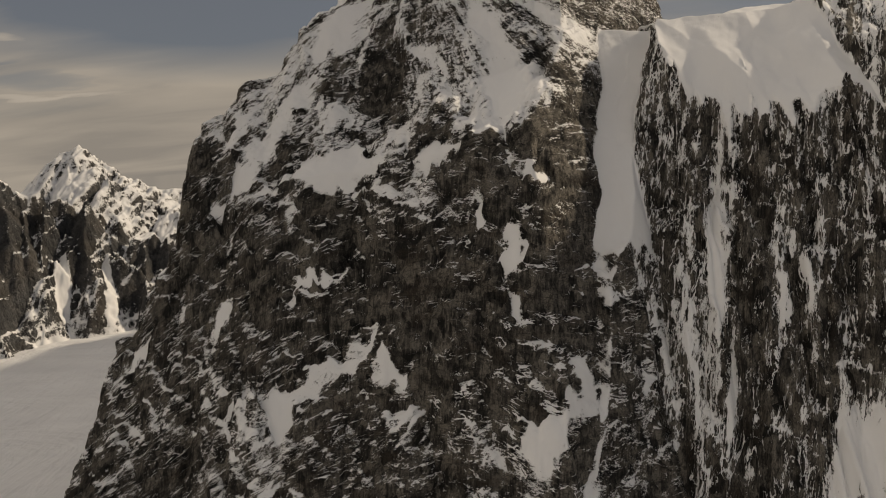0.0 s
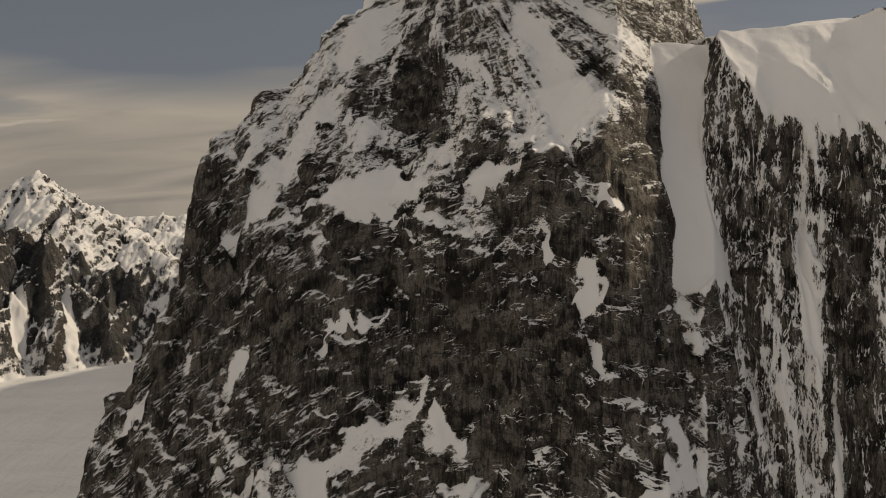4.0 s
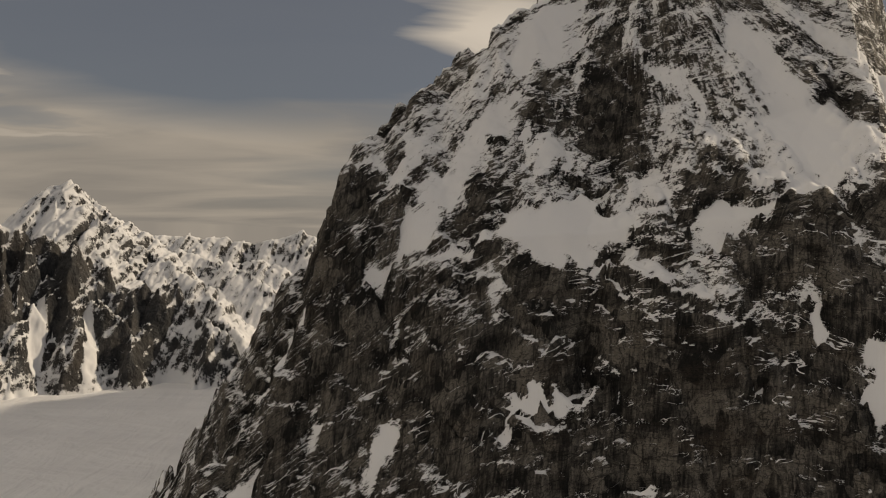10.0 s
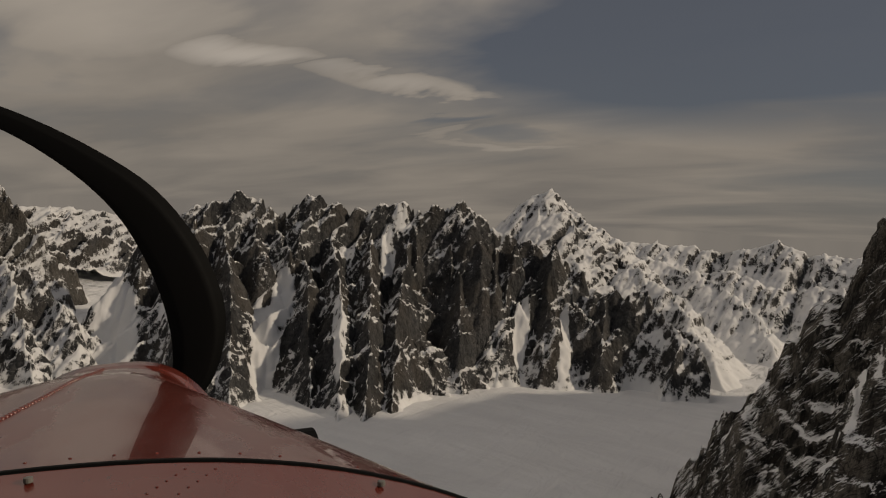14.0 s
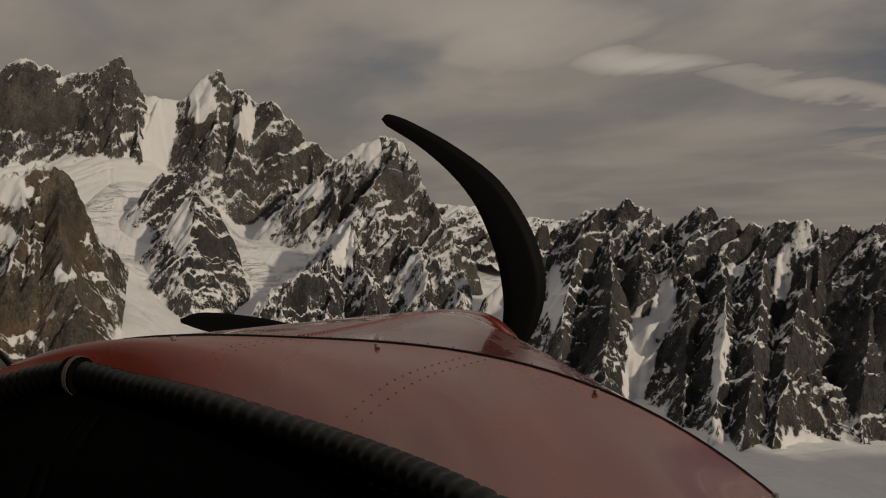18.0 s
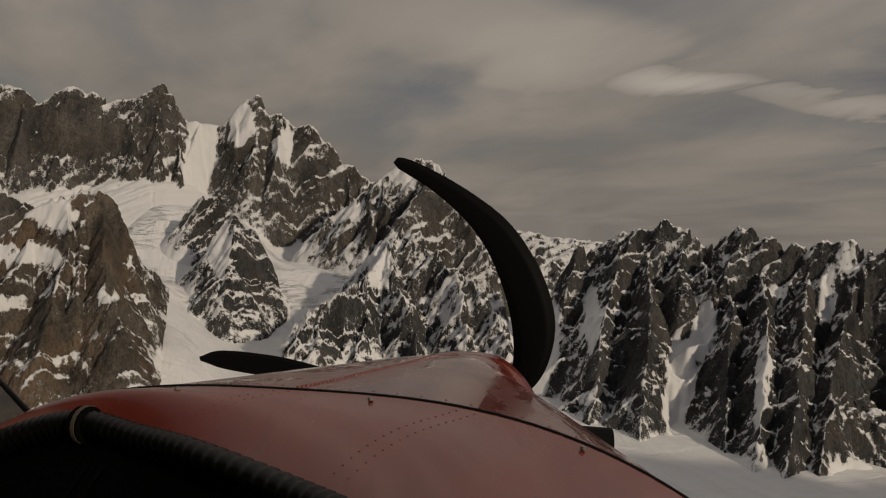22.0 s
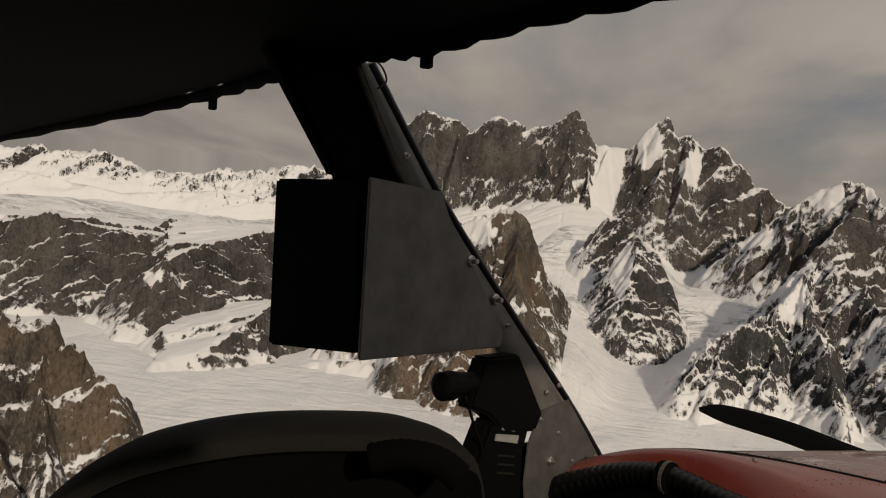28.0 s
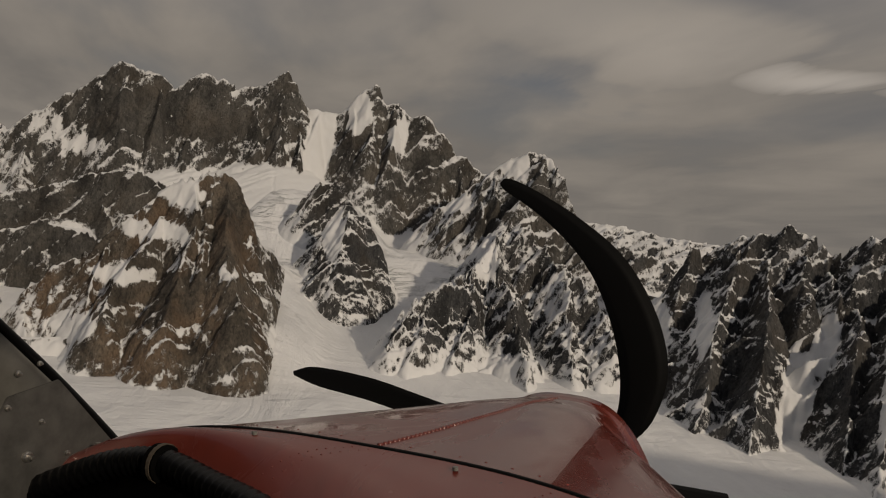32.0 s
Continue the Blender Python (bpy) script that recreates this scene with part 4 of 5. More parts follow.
mountain_range("long jagged dark rock ridge with snow gullies across the glacier", "mountain_ridge", FAR_ROCK, (13, 58, 0.08, 1880, 3300, 5.5),
               [(ridge_crest, 1.9, 560, 0.5), (line(2900, (21.7, -4.8), (17.8, -4.6), (14, -8.5, 2700)), 1.6, 380, 0.5)] + ridge_ribs, 210,
               cover=-0.03, jag=36, fields=RIDGE_FIELDS)
mountain_range("pyramid-shaped snowy rock peak behind the dark ridge", "peak", FAR_ROCK, (15, 30, 0.09, 3200, 4300, 7),
               [(line(3700, (28, -0.6), (26.6, 2.0), (25.1, 2.6), (23.4, 1.6), (22.1, 0.5), (20.5, -0.6), (18.8, -1.9), (15, -5)), 1.0, 900, 0.6)], 240, cover=0.15)
mountain_range("low snowy mountains far down the valley", "distant_range", FAR_ROCK, (-2, 26, 0.1, 3900, 4900, 9),
               [(line(4650, (26, -1.0), (21, -0.9), (16.3, -0.9), (13.5, -1.2), (11.6, -1.0), (9.3, -0.3), (7.3, -1.0), (0, -1.1)), 1.0, 900, 0.6),
                (line(4350, (22, -2.4), (18, -2.2), (15, -2.8), (12, -2.4), (9, -3.6), (5, -3)), 1.0, 900, 0.6)], 260, jag=40, cover=0.18, thr=0.6)
mountain_range("snowy spurs with dark rock running down into the valley", "mountain_spur", FAR_ROCK, (8, 27, 0.09, 2700, 4400, 7),
               [(line(3600, (24, -0.4), (22, -0.9), (19, -2.4, 3500), (15.5, -5.0, 3300), (13, -8.5, 3000), (12, -10.8, 2850)), 0.9, 900, 0.5), (line(4200, (20, -1.6), (17, -2.2), (13, -3.4, 4000), (10.5, -5.5, 3800), (9, -8, 3600)), 0.9, 900, 0.5)], 265, cover=0.1)
mountain_range("tan rock prow peak with a snow cap", "peak", WALL_ROCK, (56, 76, 0.09, 2900, 4300, 7),
               [(line(3700, (72.5, -1.5), (70.2, 0.8), (67.6, 3.0), (65.6, 3.9)), 1.5, 700, 0.6), (line(3700, (65.6, 3.9), (64.0, 3.0, 3600), (62.3, -0.2, 3500), (60.0, -3.5, 3400)), 2.2, 700, 0.6)], 280,
               flute=20, cover=0.1, fields=[(64.8, 3.6, 0.5, 0.6, 1.0), (67.6, 2.6, 1.3, 0.7, 0.9), (65.0, 0.8, 0.9, 1.6, -0.5), (71.5, -0.6, 1.2, 0.9, 0.4)])
mountain_range("huge tan granite wall with a serrated summit crest", "mountain_wall", WALL_ROCK, (67, 106, 0.09, 2950, 4700, 7),
               [(line(4250, (104, -1.5), (102.2, -0.8), (100.5, 1.2), (98.3, 3.0), (95.6, 5.2), (94.3, 5.2), (92.1, 4.5)), 2.5, 720, 0.55),
                (line(4250, (92.1, 4.5), (90.5, 5.6), (88.0, 5.2), (86.2, 5.4), (84.6, 6.8), (82.9, 4.4)), 2.5, 500, 0.55),
                (line(4300, (82.9, 4.4), (80.6, 4.3), (78.4, 7.0), (77.4, 5.6), (76.4, 5.8), (75.6, 5.0), (74.5, 5.4), (72.2, 3.4), (70.3, 2.0), (68.5, 1.2)), 2.2, 740, 0.55)], 300,
               spacing=200, length=220, fall=1.6, rib=2.6, jag=24, flute=16, cover=0.04, thr=0.5,
               fields=[(91.0, 2.6, 4.5, 1.7, -0.45), (81.7, 2.2, 1.1, 2.9, 1.0), (79.2, 4.6, 0.7, 1.5, 0.9), (99.6, 0.2, 0.9, 1.4, 0.4), (97.2, -0.6, 1.4, 0.6, 0.4), (95.0, 1.6, 2.4, 2.2, -0.3), (101.5, -2.4, 1.6, 0.8, 0.3), (76.0, 3.4, 0.6, 1.4, 0.6), (73.5, 1.5, 1.6, 1.2, -0.3)])
mountain_range("dark rock shelf under the great wall", "rock_shelf", WALL_ROCK, (91, 106, 0.1, 2600, 3900, 7),
               [(line(3350, (105, -6.4), (103.3, -5.6), (101, -4.2), (98.6, -3.4), (96.8, -2.4), (94.2, -1.9), (92.4, -2.4), (91.4, -4.0)), 0.5, 260, 0.4, 1.7),
                (line(2900, (104.6, -8.6), (102.7, -7.2), (101, -6.6), (99.3, -6.0), (97.4, -6.4), (95.6, -7.2), (94.6, -9.0)), 0.6, 260, 0.4, 1.8)], 470,
               jag=30, spacing=130, length=150, fall=1.5, side=(-1,), cover=-0.16, thr=0.52, flute=30)
mountain_range("brown granite tower with snow ledges beside the icefall", "rock_tower", BROWN_ROCK, (83, 104, 0.09, 1750, 2900, 5),
               [(line(2250, (88.0, -1.0), (89.6, -1.3), (90.8, -1.8), (93.7, -4.3), (96.2, -7.0), (99.4, -10.0), (101.1, -12.4)), 1.9, 560, 0.55), (line(2250, (88.0, -1.0), (86.7, -1.9), (85.7, -4.8, 2220), (85.3, -8.6, 2150), (86, -11, 2080)), 2.6, 560, 0.55)], 320,
               flute=22, spacing=150, cover=0.0, jag=26, fields=[(87.0, -4.4, 1.5, 3.4, -0.8), (91.2, -2.6, 1.6, 1.0, 0.5), (90.4, -3.2, 1.3, 1.0, 0.5), (92.5, -5.6, 2.4, 0.7, 0.7), (94.0, -8.8, 2.5, 0.6, 0.7), (87.0, -8.0, 0.6, 0.7, 0.8), (85.9, -5.6, 0.5, 0.7, 0.6), (90.5, -10.0, 1.8, 1.6, -0.5), (96.5, -12.8, 1.2, 1.0, 0.6)])
mountain_range("small snow-sided rock pyramid in the icefall", "rock_pyramid", FAR_ROCK, (73, 84, 0.08, 2600, 3500, 5),
               [(line(3050, (78.9, -1.8), (80.9, -5.5), (82.3, -8.0)), 1.7, 500, 0.6), (line(3050, (78.9, -1.8), (77, -3.9), (74.8, -7.4)), 1.7, 500, 0.6), (line(3050, (78.9, -1.8), (79.1, -5.0, 2900), (79.0, -8.0, 2780)), 1.5, 500, 0.6),
                (line(3400, (81.6, -1.0, 3450), (80.2, -0.8, 3450), (79, -2.0, 3400), (77.6, -3.0, 3400)), 1.6, 300, 0.6)], 340,
               flute=18, spacing=130, length=160, fields=[(79.7, -4.4, 0.7, 1.6, 0.7), (77.6, -6.0, 0.9, 1.2, -0.3)])
mountain_range("low broken dark rock buttress banked with snow", "rock_buttress", FAR_ROCK, (55, 77, 0.08, 1850, 3300, 5.5),
               [(line(2750, (66.9, -1.4, 3000), (67.8, -3.6, 2850), (69.6, -5.4, 2650), (71.4, -7.2, 2450), (73.6, -9.6, 2300), (74.6, -12.0, 2200)), 1.5, 480, 0.5),
                (line(2700, (66.9, -1.4, 3000), (64.6, -3.0, 2900), (62.2, -4.6, 2800), (60.0, -5.8, 2700), (58.0, -9.2, 2550)), 1.4, 480, 0.5),
                (line(2400, (67.6, -3.6, 2850), (66.6, -6.5, 2600), (65.0, -9.5, 2400), (63.6, -13.6, 2220)), 1.6, 480, 0.5),
                (line(2400, (69.6, -5.4, 2650), (69.0, -8.6, 2450), (69.8, -13.0, 2260)), 1.6, 480, 0.5),
                (line(2300, (62.4, -4.8, 2800), (61.4, -8.2, 2550), (60.6, -12.0, 2400)), 1.5, 480, 0.5),
                (line(2200, (72.2, -8.0, 2400), (72.6, -10.4, 2280), (73.0, -12.8, 2180)), 1.5, 480, 0.5)], 360, cover=0.24, spacing=120, length=150, jag=52, flute=40,
               fields=[(68.2, -4.6, 0.9, 1.2, 0.6), (63.0, -6.5, 1.0, 1.4, 0.4), (66.0, -9.0, 1.6, 1.2, -0.3), (71.4, -10.5, 1.2, 1.6, -0.3), (62.6, -10.5, 1.2, 2.0, -0.3)])
mountain_range("rounded dark rock massif above the glacier", "rock_massif", WALL_ROCK, (112, 134, 0.1, 2000, 3500, 5),
               [(line(2700, (132, -6.2), (123.5, -6.0), (120.0, -5.4), (117.6, -5.8), (116.4, -7.2), (115.2, -13.5, 2500)), 0.08, 900, 0.08, 1.5)], 380, jag=34, flute=34, spacing=180, length=150, fall=1.3, rib=1.5, side=(-1,), thr=0.60, cover=-0.2)
mountain_range("long grey rock cliff carrying a sloping snow shelf", "rock_massif", WALL_ROCK, (96, 121, 0.1, 1850, 3600, 5),
               [(line(2500, (119.4, -15.0, 2120), (117.6, -11.0, 2230), (115.8, -9.0, 2330), (112.9, -7.8, 2420), (109.6, -6.3, 2600), (106.5, -5.2, 2780)), 0.06, 900, 0.06, 1.5),
                (line(2250, (109.2, -15.4, 2080), (107.5, -12.6, 2120), (105.5, -10.6, 2280), (103.5, -9.6, 2400)), 0.25, 900, 0.25, 1.5),
                (line(2100, (102.5, -15.5), (100.5, -13.8), (96.5, -13.5), (92.5, -13.0)), 0.4, 900, 0.4, 1.3)], 385, jag=36, flute=36, spacing=160, length=150, fall=1.5, rib=1.7, side=(-1,), thr=0.60, cover=-0.2, end=(112.5, 1.1),
               fields=[(112.5, -9.0, 1.6, 0.5, 0.6), (110.5, -9.5, 2.5, 1.5, -0.2)])
# second crest is an unseen ridge, added and raised to shadow the glacier
mountain_range("snowy peak behind the near granite peak, with an unseen ridge added to shade the glacier", "mountain", FAR_ROCK, (-40, -1, 0.3, 850, 3400, 18),
               [(line(2400, (-4.5, 4, 2700), (-9, 7.5), (-14, 9.5), (-35, 9.5)), 1.2, 900, 0.6), (line(1500, (-27, 15, 850), (-20, 18, 1250), (-14.5, 18.5, 1700), (-14, 12, 2400)), 1.75, 1200, 0.6)], 460, jag=30, spacing=0)
mountain_range("brown rock cliff with snow patches close by", "rock_cliff", BROWN_ROCK, (111, 150, 0.12, 1000, 2000, 4),
               [(line(1350, (145, -6), (130, -8.5), (122.8, -11.1), (120.7, -12.5), (118.2, -13.9), (115.9, -15.3), (114.4, -18)), 1.8, 400, 0.45)], 400)
mountain_range("faint snowy range on the far skyline", "distant_range", FAR_ROCK, (98, 140, 0.12, 3600, 4900, 12),
               [(line(4650, (138, -1), (123.5, -1.3), (120.9, -1.0), (117.1, -0.7), (114.6, -1.6), (110.1, -1.3), (107.4, -0.6), (104.6, 0.1), (100, -0.4)), 1.1, 900, 0.5),
                (line(4350, (130, -3.2), (122, -2.6), (116, -3.4), (110, -2.5), (105, -3.0)), 0.9, 900, 0.5)], 420, cover=0.26, thr=0.6, jag=50)
mountain_range("snowy peaks filling the gap on the skyline", "distant_range", FAR_ROCK, (44, 66, 0.1, 4000, 4900, 12),
               [(line(4700, (66, -0.7), (62, -0.8), (59.1, -0.7), (54.8, -1.0), (50, -1), (44, -1.2)), 0.6, 900, 0.5), (line(4200, (62, -2.5), (58, -2.2), (53, -3.5)), 0.9, 900, 0.5)], 440, cover=0.0, jag=60, thr=0.6)

# ---- the aeroplane's cockpit ----
def part(name, bm, mat, parent, label="", smooth_faces=True):
    me = bpy.data.meshes.new(name)
    bmesh.ops.recalc_face_normals(bm, faces=bm.faces)
    bm.to_mesh(me)
    bm.free()
    for p in me.polygons:
        p.use_smooth = smooth_faces and len(me.polygons) > 130
    me.materials.append(mat)
    ob = new(name, me)
    ob.parent = parent
    if label:
        ob["label"] = label
    return ob


def plane_pose():
    yaw, lean = radians(48.0), radians(6.7)
    f = Vector((-math.sin(yaw), math.cos(yaw), 0))
    r0, u0 = Vector((math.cos(yaw), math.sin(yaw), 0)), Vector((0, 0, 1))
    r, u = r0 * math.cos(lean) + u0 * math.sin(lean), -r0 * math.sin(lean) + u0 * math.cos(lean)
    m = Matrix.Identity(4)
    for i in range(3):
        m[i][0], m[i][1], m[i][2] = r[i], f[i], u[i]
    m.translation = (0, 0, EYE_Z)
    return m


PLANE = plane_pose()  # x to the right wing, y to the nose, z up


def thing(name, label, category, group=""):
    e = new(name)
    e.matrix_world = PLANE
    return tagged(e, label, category, group)


def plain(name, color, rough, metal=0.0, wear=0.12, size=60.0, bump=0.0, spec=0.4):
    m, nt, b = material(name, rough, metal, color, spec)
    n = noise_tex(nt, size, 6, 0.6)
    lo, hi = tuple(c * (1 - wear) for c in color), tuple(min(1, c * (1 + wear)) for c in color)
    nt.links.new(mix_rgb(nt, ramp_node(nt, n, (0.35, (0, 0, 0)), (0.65, (1, 1, 1))), lo, hi), b.inputs["Base Color"])
    nt.links.new(calc(nt, "ADD", calc(nt, "MULTIPLY", n, 0.2), rough - 0.1), b.inputs["Roughness"])
    if bump:
        bp = nt.nodes.new("ShaderNodeBump")
        bp.inputs["Strength"].default_value, bp.inputs["Distance"].default_value = 0.5, bump
        nt.links.new(n, bp.inputs["Height"])
        nt.links.new(bp.outputs[0], b.inputs["Normal"])
    return m


def red_paint():
    m, nt, b = material("worn_red_paint", 0.35, 0.0, (0.20, 0.035, 0.025))
    fade = noise_tex(nt, 3.0, 6, 0.6, (1, 0.5, 1))
    specks = noise_tex(nt, 90, 3, 0.6)
    c = mix_rgb(nt, ramp_node(nt, fade, (0.35, (0, 0, 0)), (0.7, (1, 1, 1))), (0.13, 0.0235, 0.0165), (0.20, 0.041, 0.029))
    c = mix_rgb(nt, ramp_node(nt, specks, (0.27, (1, 1, 1)), (0.33, (0, 0, 0))), c, (0.10, 0.03, 0.025))
    nt.links.new(c, b.inputs["Base Color"])
    nt.links.new(ramp_node(nt, fade, (0.3, (0.16, 0.16, 0.16)), (0.75, (0.34, 0.34, 0.34))), b.inputs["Roughness"])
    b.inputs["Coat Weight"].default_value = 0.7
    # oil film and dried streaks dull the gloss in long patches
    film = noise_tex(nt, 3.6, 7, 0.62, (1.5, 0.5, 1), 0.8, 20)
    nt.links.new(ramp_node(nt, film, (0.49, (0.02, 0.02, 0.02)), (0.58, (0.38, 0.38, 0.38))), b.inputs["Coat Roughness"])
    bp = nt.nodes.new("ShaderNodeBump")
    bp.inputs["Strength"].default_value, bp.inputs["Distance"].default_value = 0.5, 0.02
    nt.links.new(noise_tex(nt, 7.0, 3, 0.5, (1, 0.3, 1)), bp.inputs["Height"])
    nt.links.new(bp.outputs[0], b.inputs["Normal"])
    return m


RED = red_paint()
BLACK = plain("black_vinyl", (0.0025, 0.0024, 0.0023), 0.85, bump=0.0006, size=300, spec=0.03)
DARK = plain("black_paint", (0.0022, 0.0021, 0.002), 0.65, spec=0.08)
BLADE = plain("black_blade_paint", (0.003, 0.003, 0.003), 0.7, spec=0.12)
RUBBER = plain("ribbed_black_rubber", (0.0018, 0.0018, 0.0019), 0.33, spec=0.18)
GREY = plain("dull_grey_metal", (0.17, 0.165, 0.15), 0.65, 0.1, 0.2, 25)
PLATE = plain("bare_aluminium_plate", (0.11, 0.106, 0.10), 0.5, 0.5, 0.2, 40)
STEEL = plain("bolt_steel", (0.45, 0.43, 0.40), 0.3, 0.9)
PAPER = plain("white_label", (0.22, 0.215, 0.20), 0.7)
CORD = plain("tan_cord", (0.07, 0.055, 0.04), 0.8)
DUSTY = plain("sun_faded_black_vinyl", (0.012, 0.0114, 0.0106), 0.85, spec=0.06, bump=0.0006, size=200)


def prism(bm, outline, axis, a, b):
    """A plate: an outline in the two other directions, from a to b along the axis (0, 1 or 2)."""
    def at3(p, v):
        q = list(p)
        q.insert(axis, v)
        return bm.verts.new(q)
    lo, hi = [at3(p, a) for p in outline], [at3(p, b) for p in outline]
    bm.faces.new(lo), bm.faces.new(hi[::-1])
    for i in range(len(lo)):
        j = (i + 1) % len(lo)
        bm.faces.new((lo[i], hi[i], hi[j], lo[j]))
    return bm


def bevelled(bm, width, segments=2):
    bmesh.ops.recalc_face_normals(bm, faces=bm.faces)
    bmesh.ops.bevel(bm, geom=list(bm.edges), offset=width, segments=segments, affect="EDGES")
    return bm


def catmull(points, steps):
    pts = [Vector(p) for p in points]
    pts = [2 * pts[0] - pts[1], *pts, 2 * pts[-1] - pts[-2]]
    out = []
    for a, b, c, d in zip(pts, pts[1:], pts[2:], pts[3:]):
        for i in range(steps):
            t = i / steps
            out.append(0.5 * (2 * b + (c - a) * t + (2 * a - 5 * b + 4 * c - d) * t * t + (3 * b - a - 3 * c + d) * t ** 3))
    return [*out, pts[-2]]


def tube(bm, path, radius, sides=12):
    """A tube along a path; radius: a number, or a function of the step."""
    rings = []
    for i, p in enumerate(path):
        d = (path[min(i + 1, len(path) - 1)] - path[max(i - 1, 0)]).normalized()
        s = d.cross(Vector((0, 0, 1))).normalized()
        t = s.cross(d)
        r = radius(i) if callable(radius) else radius
        rings.append([bm.verts.new(p + (s * math.cos(2 * math.pi * k / sides) + t * math.sin(2 * math.pi * k / sides)) * r) for k in range(sides)])
    for a, b in zip(rings, rings[1:]):
        for k in range(sides):
            bm.faces.new((a[k], a[(k + 1) % sides], b[(k + 1) % sides], b[k]))
    bm.faces.new(rings[0]), bm.faces.new(rings[-1][::-1])
    return bm


def lathe(bm, m, profile, sides=14):
    """Turned piece along the z axis of m; profile: rows of radius, height."""
    rings = [[bm.verts.new(m @ Vector((r * math.cos(2 * math.pi * k / sides), r * math.sin(2 * math.pi * k / sides), h))) for k in range(sides)] for r, h in profile]
    for a, b in zip(rings, rings[1:]):
        for k in range(sides):
            bm.faces.new((a[k], a[(k + 1) % sides], b[(k + 1) % sides], b[k]))
    bm.faces.new(rings[0][::-1]), bm.faces.new(rings[-1])
    return bm


# cowling: sections along the nose (y, centre, top, half width)
COWL = [(0.40, -0.42, -0.225, 0.80), (0.60, -0.40, -0.215, 0.75), (0.80, -0.38, -0.215, 0.655), (0.96, -0.34, -0.222, 0.54), (1.20, -0.30, -0.232, 0.35), (1.38, -0.28, -0.245, 0.20), (1.45, -0.27, -0.258, 0.165), (1.50, -0.268, -0.30, 0.12), (1.51, -0.268, -0.36, 0.05)]


def smooth_row(y, ys, vs):
    """A smooth curve through the rows."""
    i = int(np.clip(np.searchsorted(ys, y) - 1, 0, len(ys) - 2))
    g = np.gradient(vs, ys)
    h = ys[i + 1] - ys[i]
    t = min(max((y - ys[i]) / h, 0.0), 1.0)
    return float((2 * t ** 3 - 3 * t * t + 1) * vs[i] + (t ** 3 - 2 * t * t + t) * h * g[i] + (3 * t * t - 2 * t ** 3) * vs[i + 1] + (t ** 3 - t * t) * h * g[i + 1])


def cowl_at(y, s, lift=0.0):
    """The cowling's skin at y, from its left (s = -1) to its right side (s = 1)."""
    rows = np.array(COWL)
    c, top, w = (smooth_row(y, rows[:, 0], rows[:, k]) for k in (1, 2, 3))
    k = min(abs(s) / 0.8, 1.0)
    over = max(abs(s) - 0.8, 0.0) / 0.2
    deep = min(0.17, w)
    x = math.copysign(k + 0.05 * math.sin(over * math.pi / 2), s) * w
    drop = deep * k ** 3.0 + 0.35 * over
    return Vector((c + x * (1 + lift), y, top - drop + lift * 0.5))


HOSE = catmull([(-1.02, 0.72, -0.44), (-0.87, 0.80, -0.361), (-0.768, 0.84, -0.315), (-0.685, 0.86, -0.281), (-0.61, 0.865, -0.268), (-0.52, 0.85, -0.276), (-0.42, 0.82, -0.280), (-0.27, 0.75, -0.286), (-0.16, 0.69, -0.290), (-0.06, 0.62, -0.295), (0.08, 0.50, -0.31), (0.24, 0.36, -0.35)], 30)


def rear_at(v, t):
    """A place on the rear skin: v from the hose up to the seam, t across."""
    low, high = HOSE[round(t * (len(HOSE) - 1))] + Vector((0.0, 0.012, -0.006)), cowl_at(SEAM - 0.004, -1 + 2 * t)
    return low.lerp(high, v) + Vector((0, 0, 0.03 * math.sin(v * math.pi) * (1 - v * 0.6)))


def rear_skin(steps=12, sides=60):
    """Skin from the hose at the windscreen foot up to the seam."""
    bm = bmesh.new()
    rings = []
    for i in range(steps + 1):
        ring = []
        for k in range(sides + 1):
            ring.append(bm.verts.new(rear_at(i / steps, k / sides)))
        rings.append(ring)
    for a, b in zip(rings, rings[1:]):
        for k in range(sides):
            bm.faces.new((a[k], a[k + 1], b[k + 1], b[k]))
    return bm


SEAM = 0.92


def cowl_skin(front, back, steps, sides=48):
    """Skin between two lines, each a distance along the nose for a place across it."""
    bm = bmesh.new()
    rings = []
    for i in range(steps + 1):
        ring = []
        for k in range(sides + 1):
            s = -1 + 2 * k / sides
            y0, y1 = back(cowl_at(0.75, s).x), front(cowl_at(0.9, s).x)
            ring.append(bm.verts.new(cowl_at(y0 + (y1 - y0) * i / steps, s)))
        rings.append(ring)
    for a, b in zip(rings, rings[1:]):
        for k in range(sides):
            bm.faces.new((a[k], a[k + 1], b[k + 1], b[k]))
    return bm


plane = thing("aeroplane", "small aeroplane with a worn red cowling and black cockpit frame", "aeroplane")
part("rear_cowling", rear_skin(), RED, plane, "faded red rear cowling panel")
part("nose_cowling", cowl_skin(lambda x: 1.51, lambda x: SEAM + 0.004, 40), RED, plane, "glossy red nose cowling")


def seam_strip():
    bm = bmesh.new()
    path = [cowl_at(SEAM, -0.98 + 1.96 * k / 60) - Vector((0, 0, 0.003)) for k in range(61)]
    return tube(bm, path, 0.0055, 6)


part("seam", seam_strip(), DARK, plane, "dark panel seam")


def rivets(places, size=0.0013):
    bm = bmesh.new()
    for p in places:
        bmesh.ops.create_icosphere(bm, subdivisions=1, radius=size, matrix=Matrix.Translation(p) @ Matrix.Diagonal((1, 1, 0.6, 1)))
    return bm


def rivet_part(bm, mat, parent):
    tagged(part("rivet_row", bm, mat, parent), kind="stuff")


